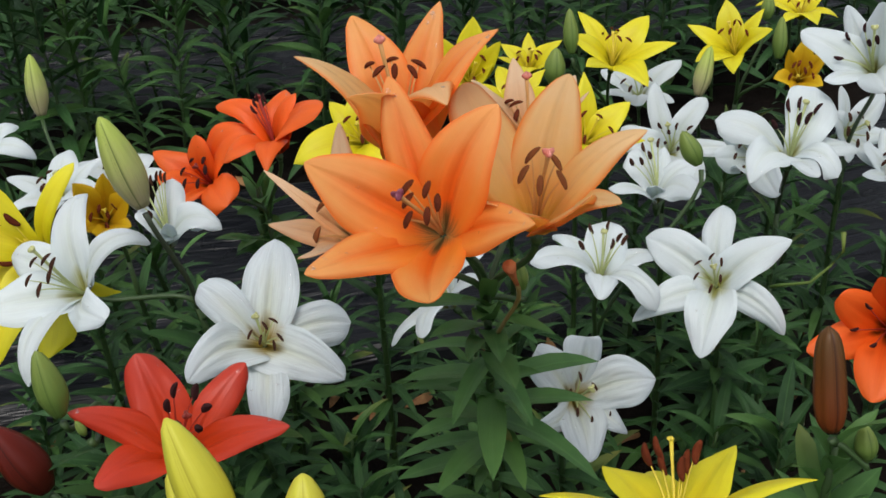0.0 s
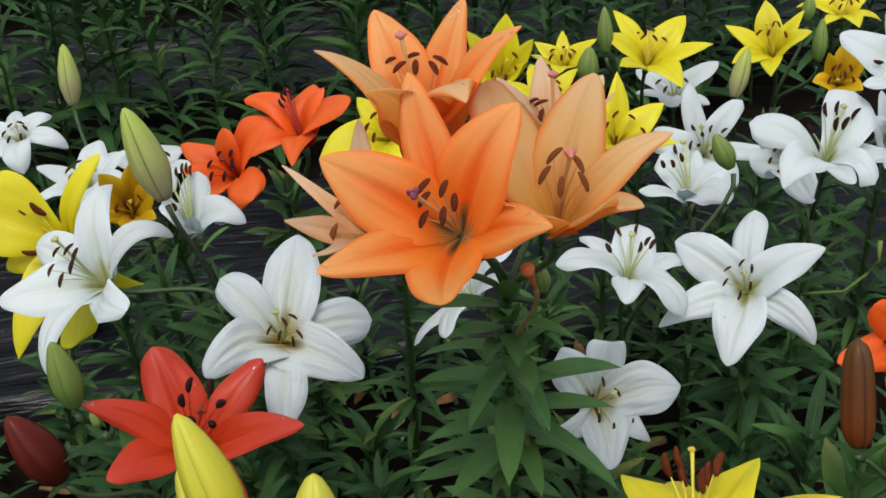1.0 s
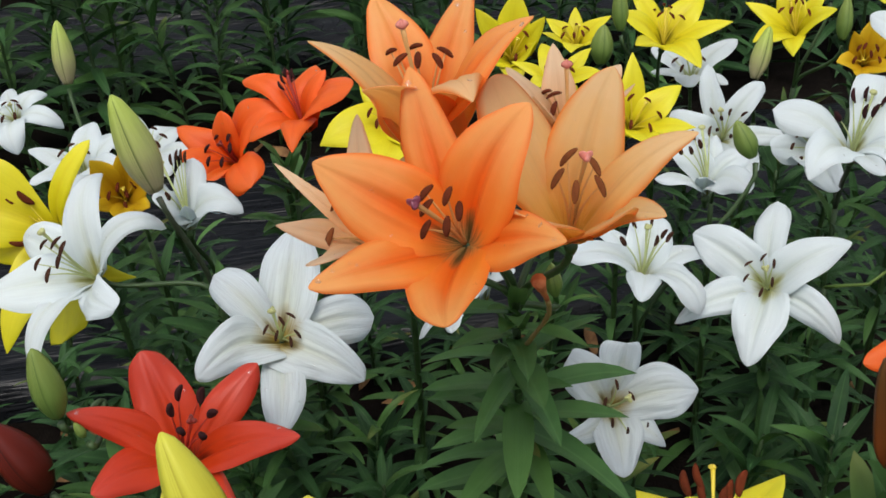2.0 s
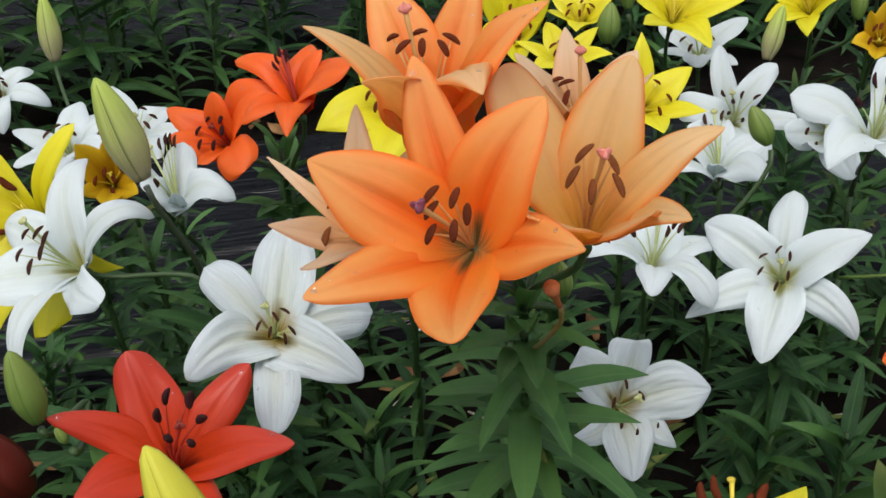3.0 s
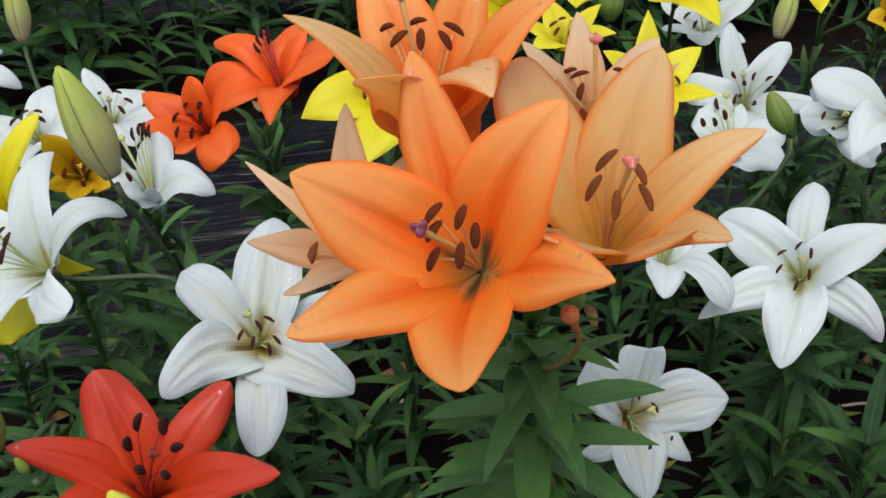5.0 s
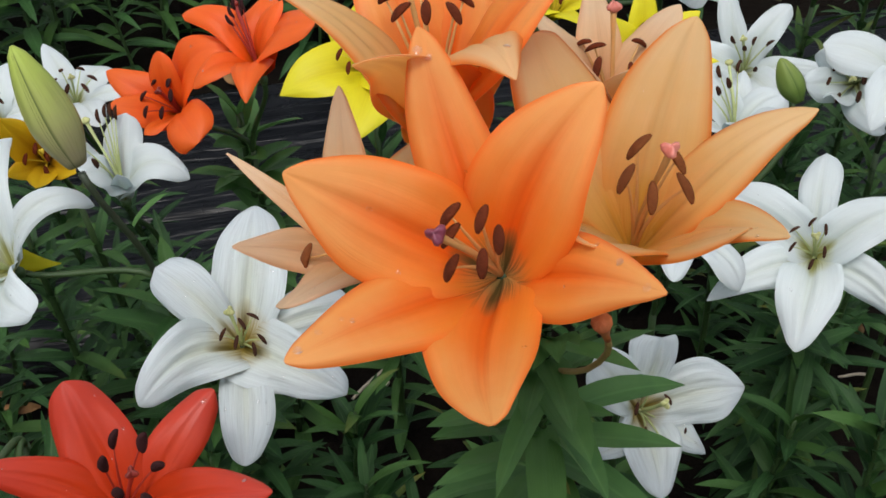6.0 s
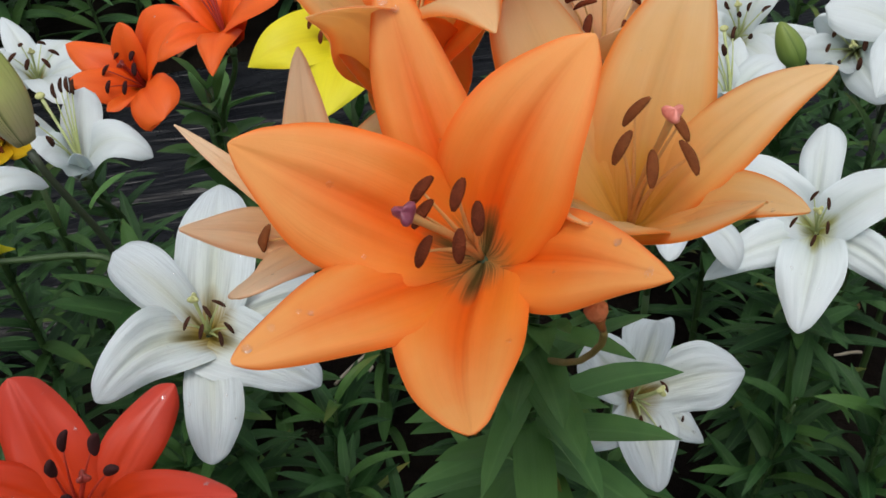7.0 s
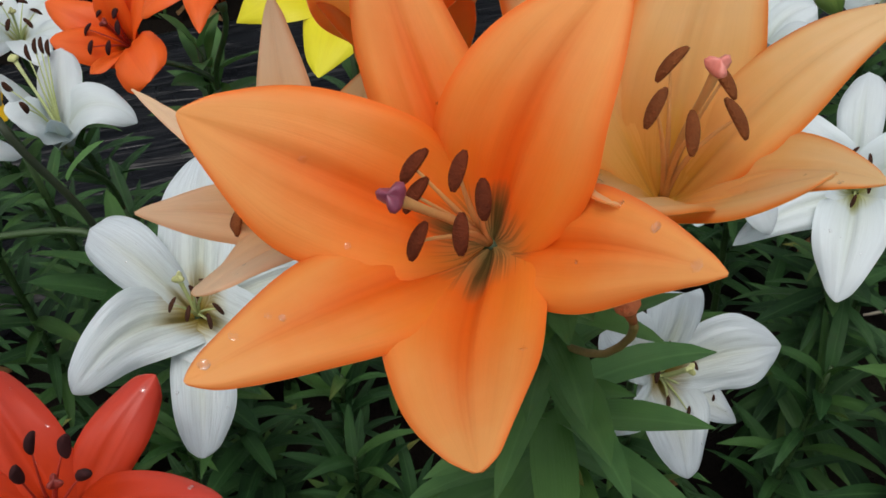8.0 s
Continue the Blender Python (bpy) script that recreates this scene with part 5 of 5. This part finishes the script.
plant, line = lily_plant("small golden lily with dark stamens", (-0.420, 1.660, 0.000), (-0.437, 1.579, 0.623))
lily(plant, "gold", (-0.430, 1.518, 0.728), 291, 44, 21, [(79, 40, 0.09), (19, 29, 0.085), (316, 44, 0.08), (255, 40, 0.075), (210, 38, 0.08), (129, 42, 0.092)], 0.48, 0.35, "S", [(178, 27, 0.04), (350, 6, 0.04), (34, 27, 0.04), (120, 16, 0.04), (272, 25, 0.04)], (72, 6, 0.045))
stalk(plant, (-0.437, 1.579, 0.623), (-0.430, 1.518, 0.728), axis_of(-69, 44), False)
leaves_along(plant, line, 0.05, 0.9, 52, 0.105, LEAVES, 866)

plant, line = lily_plant("small golden lily with dark stamens", (0.660, 2.160, 0.000), (0.641, 2.070, 0.609))
lily(plant, "gold", (0.627, 2.007, 0.716), 256, 48, 21, [(88, 58, 0.084), (38, 53, 0.088), (317, 57, 0.08), (263, 57, 0.083), (213, 61, 0.081), (140, 23, 0.082)], 0.48, 0.35, "P", [(149, 17, 0.05), (110, 14, 0.05), (345, 8, 0.05), (339, 27, 0.05), (39, 22, 0.05), (219, 25, 0.05)], (252, 15, 0.05))
stalk(plant, (0.641, 2.070, 0.609), (0.627, 2.007, 0.716), axis_of(-104, 48), False)
leaves_along(plant, line, 0.05, 0.9, 52, 0.105, LEAVES, 867)

plant, line = lily_plant("yellow lily with one open flower", (0.260, 1.900, 0.000), (0.234, 1.793, 0.616))
lily(plant, "yellow", (0.236, 1.736, 0.730), 295, 61, 25, [(79, 77, 0.114), (18, 89, 0.1), (320, 81, 0.103), (257, 74, 0.102), (200, 81, 0.103), (144, 82, 0.099)], 0.48, 0.35, "S", [(39, 26, 0.057), (99, 27, 0.057), (159, 28, 0.057), (219, 29, 0.057), (279, 30, 0.057), (339, 31, 0.057)], (30, 8, 0.062))
stalk(plant, (0.234, 1.793, 0.616), (0.236, 1.736, 0.730), axis_of(-65, 61), False)
leaves_along(plant, line, 0.05, 0.72, 31, 0.105, LEAVES, 868)

plant, line = lily_plant("yellow lily at the back of the bed", (0.780, 2.460, 0.000), (0.733, 2.366, 0.588))
lily(plant, "yellow", (0.713, 2.331, 0.708), 222, 84, 30, [(95, 135, 0.089), (32, 155, 0.082), (327, 133, 0.089), (277, 130, 0.088), (214, 130, 0.103), (151, 134, 0.089)], 0.48, 0.35, "P", [(46, 27, 0.049), (106, 28, 0.049), (166, 29, 0.049), (226, 30, 0.049), (286, 31, 0.049), (346, 20, 0.049)], (30, 8, 0.054))
stalk(plant, (0.733, 2.366, 0.588), (0.713, 2.331, 0.708), axis_of(-138, 84), False)
leaves_along(plant, line, 0.05, 0.95, 52, 0.105, LEAVES, 869)

plant, line = lily_plant("lily plant with a slender cream-green bud", (0.477, 2.006, 0.000), (0.457, 1.956, 0.636))
bud(plant, (0.437, 1.906, 0.736), (0.456, 1.941, 0.808), 0.030, "cream", (0.457, 1.956, 0.636), False)
leaves_along(plant, line, 0.05, 0.9, 44, 0.1, LEAVES, 511)

plant, line = lily_plant("lily plant with a single fat green bud", (-0.330, 1.240, 0.000), (-0.300, 1.100, 0.760))
bud(plant, (-0.301, 1.021, 0.822), (-0.311, 1.029, 0.890), 0.029, "green", (-0.300, 1.100, 0.760), False)
bud(plant, (-0.283, 1.022, 0.797), (-0.289, 1.022, 0.814), 0.009, "green", (-0.300, 1.100, 0.760), False)
part("leaf", BROAD[2], plant, leaf_pose(Vector((-0.262, 1.03, 0.752)) - plant.matrix_basis.translation, 110, 66, 0.055))
leaves_along(plant, line, 0.05, 0.97, 58, 0.105, LEAVES, 507)

plant, line = lily_plant("lily plant with a single dark red bud", (-0.360, 1.200, 0.000), (-0.280, 1.100, 0.620))
bud(plant, (-0.347, 1.041, 0.707), (-0.384, 1.042, 0.786), 0.045, "dark_red", (-0.280, 1.100, 0.620), False)
leaves_along(plant, line, 0.05, 0.97, 35, 0.09, LEAVES, 508)

plant, line = lily_plant("lily plant with a brown bud and a small green one", (0.456, 1.093, 0.000), (0.401, 1.013, 0.802))
bud(plant, (0.386, 0.993, 0.837), (0.377, 1.025, 0.925), 0.029, "brown", (0.401, 1.013, 0.802), False)
bud(plant, (0.432, 1.011, 0.787), (0.426, 1.020, 0.819), 0.021, "green", (0.401, 1.013, 0.802), False)
leaves_along(plant, line, 0.3, 1.0, 45, 0.1, BROAD, 509, (0, 66))

plant, line = lily_plant("yellow-budded lily with three swelling buds", (-0.130, 0.980, 0.000), (-0.090, 0.930, 0.720))
bud(plant, (-0.117, 0.882, 0.813), (-0.162, 0.919, 0.911), 0.043, "yellow", (-0.090, 0.930, 0.720), False)
bud(plant, (-0.131, 0.888, 0.806), (-0.165, 0.911, 0.862), 0.037, "yellow", (-0.090, 0.930, 0.720), False)
bud(plant, (-0.055, 0.890, 0.802), (-0.058, 0.914, 0.858), 0.038, "yellow", (-0.090, 0.930, 0.720), False)
leaves_along(plant, line, 0.05, 0.97, 30, 0.09, LEAVES, 510)


# ---- plants without flowers ----
def green_plant(height, count, length, kinds, seed, label, lean=0.06, joined=False):
    """A leafy lily not yet in flower; joined: its leaves as one mesh, for plants far off."""
    rnd = random.Random(seed)
    plant = tagged(new("lily_plant"), label, "lily", "green lilies")
    node = Vector((rnd.uniform(-lean, lean), rnd.uniform(-lean, lean), height))
    pts = stem_points(node)
    part("stem", tube(pts, [0.0055 - 0.003 * i / 9 for i in range(10)], 6, STEM, "stem"), plant)
    if not joined:
        leaves_along(plant, pts, 0.08, 0.995, count, length, kinds, seed, (0, 55))
        return plant
    verts, faces, uvs = [], [], []
    az = rnd.uniform(0, 360)
    for i in range(count):
        f = (0.08 + 0.915 * i / count) * 9
        p = pts[int(f)].lerp(pts[min(int(f) + 1, 9)], f - int(f))
        az += 137.5 + rnd.uniform(-14, 14)
        m = leaf_pose(p, az, 55 * i / count + rnd.uniform(-12, 12), length * rnd.uniform(0.8, 1.15) * (1 - 0.25 * i / count), rnd.uniform(-20, 20))
        me = rnd.choice(kinds)
        k = len(verts)
        verts += [m @ v.co for v in me.vertices]
        faces += [tuple(k + q for q in poly.vertices) for poly in me.polygons]
        flat = [(0.0, 0.0)] * len(me.vertices)
        for loop in me.loops:
            flat[loop.vertex_index] = tuple(me.uv_layers[0].data[loop.index].uv)
        uvs += flat
    tagged(part("foliage", mesh_of("foliage", verts, faces, uvs, LEAF), plant), kind="stuff")
    return plant


def fill_bed(protos, places, seed):
    rnd = random.Random(seed)
    for i, (a, n) in enumerate(places):
        p = spot(a + rnd.uniform(-0.05, 0.05), n + rnd.uniform(-0.05, 0.05))
        s = rnd.uniform(0.82, 1.12)
        copy_thing(protos[i % len(protos)], Matrix.Translation(p) @ pose(0, 0, 0, rnd.uniform(-5, 5), rnd.uniform(-5, 5), rnd.uniform(0, 360)) @ Matrix.Diagonal((s, s, s, 1)))


def clear_of(a, n, places, gap):
    p = spot(a, n)
    return all((p.x - x) ** 2 + (p.y - y) ** 2 > gap * gap for x, y in places)


low = [green_plant(h, c, 0.12, LEAVES, 300 + i, "leafy green lily without flowers, in the bed") for i, (h, c) in enumerate(((0.42, 46), (0.5, 52), (0.36, 42)))]
for ob, (a, n) in zip(low, ((-0.75, 1.75), (0.95, 1.45), (1.25, 1.9))):
    ob.matrix_basis = Matrix.Translation(spot(a, n))
between = [(a * 0.19 - 1.0, n) for n in (1.22, 1.45, 1.68, 1.92) for a in range(13)]
roots = [tuple(o.matrix_basis.translation)[:2] for o in scene.objects if o.name.startswith("lily_plant")]
between = [(a, n) for a, n in between if clear_of(a, n, roots, 0.12) and clear_of(a, n, [(0.66, 1.7), (0.22, 1.95)], 0.22)]
fill_bed(low, between[:34], 11)
for x, y, size, turn in ((-0.1, 1.36, 0.95, 20), (-0.13, 1.47, 0.92, 55), (-0.3, 1.4, 0.9, 80), (-0.33, 1.55, 1.0, 310), (0.12, 1.72, 1.05, 60)):
    copy_thing(low[0], Matrix.Translation((x, y, 0)) @ pose(0, 0, 0, 0, 0, turn) @ Matrix.Diagonal((size, size, size, 1)))

tall = [green_plant(h, c, 0.185, LEAVES, 400 + i, "dark green leafy lily without flowers, in the bed behind") for i, (h, c) in enumerate(((0.66, 34), (0.74, 38), (0.6, 32), (0.7, 36)))]
for ob, (a, n) in zip(tall, ((-1.6, 3.0), (-1.3, 3.1), (-1.0, 2.98), (-0.7, 3.08))):
    ob.matrix_basis = Matrix.Translation(spot(a, n))
fill_bed(tall, [(a * 0.24 - 0.45, 3.02) for a in range(9)] + [(a * 0.24 - 2.1, 3.02) for a in range(2)], 12)

far = [green_plant(h, c, 0.185, LEAVES, 500 + i, "dark green leafy lily in a distant bed", joined=True) for i, (h, c) in enumerate(((0.62, 36), (0.72, 40), (0.55, 34)))]
for ob, a in zip(far, (-2.4, -2.1, -1.8)):
    ob.matrix_basis = Matrix.Translation(spot(a, 4.4))
fill_bed(far, [(a * 0.22 - 2.6, n) for n in (3.16, 3.3, 3.44) for a in range(24)], 15)


def field(protos, places, seed):
    """Green plants past counting, as one mesh."""
    rnd = random.Random(seed)
    verts, faces, uvs = [], [], []
    shapes = []
    for ob in protos:
        for me in [c.data for c in ob.children]:
            flat = [(0.0, 0.0)] * len(me.vertices)
            for loop in me.loops:
                flat[loop.vertex_index] = tuple(me.uv_layers[0].data[loop.index].uv)
            co = np.array([v.co[:] for v in me.vertices])
            shapes.append((protos.index(ob), co, [tuple(p.vertices) for p in me.polygons], flat))
    for i, (a, n) in enumerate(places):
        p = spot(a + rnd.uniform(-0.05, 0.05), n + rnd.uniform(-0.05, 0.05))
        s = rnd.uniform(0.82, 1.12)
        m = np.array(Matrix.Translation(p) @ pose(0, 0, 0, rnd.uniform(-5, 5), rnd.uniform(-5, 5), rnd.uniform(0, 360)) @ Matrix.Diagonal((s, s, s, 1)))
        for k, co, fs, flat in shapes:
            if k == i % len(protos):
                base = len(verts)
                verts.extend(map(tuple, co @ m[:3, :3].T + m[:3, 3]))
                faces.extend(tuple(base + q for q in f) for f in fs)
                uvs.extend(flat)
    return tagged(new("lily_foliage", mesh_of("lily_foliage", verts, faces, uvs, LEAF)), "dense green lily plants of the surrounding beds", "lily foliage", kind="stuff")


around = [(a * 0.22 - 3.2, n) for n in (4.4, 4.65, 4.88) for a in range(34)]
around += [(a * 0.3 - 3.6, n) for n in (5.85, 6.15, 6.45) for a in range(28)]
# the flowering bed carried on unseen to both sides and in front, blocking side light
around += [(a * 0.2 - 2.6, n) for n in (0.75, 1.0, 1.25, 1.5, 1.75) for a in range(8)]
around += [(a * 0.2 + 1.55, n) for n in (0.75, 1.0, 1.25, 1.5, 1.75) for a in range(8)]
around += [(a * 0.21 - 0.95, n) for n in (0.5, 0.72) for a in range(11)]
field(far, around, 13)


# ---- small things ----
# a green shoot beside the orange-red lily
shoot = tagged(new("lily_plant"), "short green lily shoot with broad glossy leaves", "lily", "green lilies")
shoot.matrix_basis = Matrix.Translation((-0.26, 1.76, 0))
line = stem_points(Vector((0, -0.06, 0.68)))
part("stem", tube(line, [0.005] * 10, 7, STEM, "stem"), shoot)
leaves_along(shoot, line, 0.8, 1.0, 16, 0.088, OVAL, 77, (5, 60))
leaves_along(shoot, line, 0.55, 0.85, 12, 0.105, BROAD, 76, (0, 25))
leaves_along(shoot, line, 0.1, 0.55, 20, 0.1, LEAVES, 78)


# a bare stalk that has lost its flower, bent over
bare = tagged(new("lily_plant"), "thin bare yellow-green lily stalk that has lost its flower", "lily", "green lilies")
bare.matrix_basis = Matrix.Translation((0.500, 1.609, 0))
line = stem_points(Vector((0, -0.04, 0.588)))
part("stem", tube(line, [0.0035] * 10, 7, STEM, "stem"), bare)
leaves_along(bare, line, 0.1, 0.9, 30, 0.1, LEAVES, 79)
part("flower_stalk", tube([line[-1]] + [Vector(p) - bare.matrix_basis.translation for p in [(0.51, 1.559, 0.598), (0.551, 1.555, 0.606), (0.576, 1.56, 0.631), (0.591, 1.563, 0.653), (0.588, 1.569, 0.681)]], [0.003, 0.0026, 0.0022, 0.002, 0.0021, 0.0038], 8, BUD["green"], "stalk"), bare)


def dead_leaf(at, yaw, length, seed):
    """A dry leaf, curled across and along."""
    rnd = random.Random(seed)
    verts, faces, uvs = [], [], []
    for i in range(9):
        s = i / 8
        half = 0.16 * length * math.sin(math.pi * (0.08 + 0.9 * s))
        for j in range(5):
            u = j / 2 - 1
            verts.append((half * u, (s - 0.5) * length, 0.006 + 0.25 * half * u * u + 0.1 * length * (s - 0.5) ** 2 + 0.004 * math.sin(6 * s + seed + 2 * u)))
            uvs.append((j / 4, s))
    for i in range(8):
        for j in range(4):
            a = i * 5 + j
            faces.append((a, a + 1, a + 6, a + 5))
    ob = tagged(new("dead_leaf", mesh_of("dead_leaf", verts, faces, uvs, LITTER)), "dry curled brown leaf lying on the soil", "leaf", "leaf litter")
    ob.matrix_basis = Matrix.Translation(at) @ pose(0, 0, 0, rnd.uniform(-12, 12), rnd.uniform(-15, 15), yaw)


def straw_bit(at, yaw, length):
    ob = tagged(new("straw", tube([Vector((0, (k / 5 - 0.5) * length, 0.004 + 0.002 * math.sin(k))) for k in range(6)], [0.0028, 0.003, 0.0028, 0.003, 0.0026, 0.002], 6, STRAW, "straw")), "pale bleached straw lying on the soil", "straw", "leaf litter")
    ob.matrix_basis = Matrix.Translation(at) @ pose(0, 0, 0, 4, 0, yaw)


rnd = random.Random(5)
for k in range(46):
    a, n = rnd.uniform(-1.1, 1.3), rnd.uniform(1.3, 2.1)
    dead_leaf(spot(a, n, 0.012), rnd.uniform(0, 360), rnd.uniform(0.04, 0.09), k)
for k in range(24):
    dead_leaf(spot(rnd.uniform(-1.8, 1.5), rnd.uniform(2.9, 3.3), 0.012), rnd.uniform(0, 360), rnd.uniform(0.05, 0.1), 60 + k)
for x, y, yaw, ln in ((-0.15, 1.86, -35, 0.09), (-0.12, 1.85, -20, 0.03), (0.03, 1.84, 65, 0.08), (0.5, 1.75, 40, 0.06), (0.7, 1.9, 100, 0.05)):
    straw_bit(Vector((x, y, 0.02)), yaw, ln)
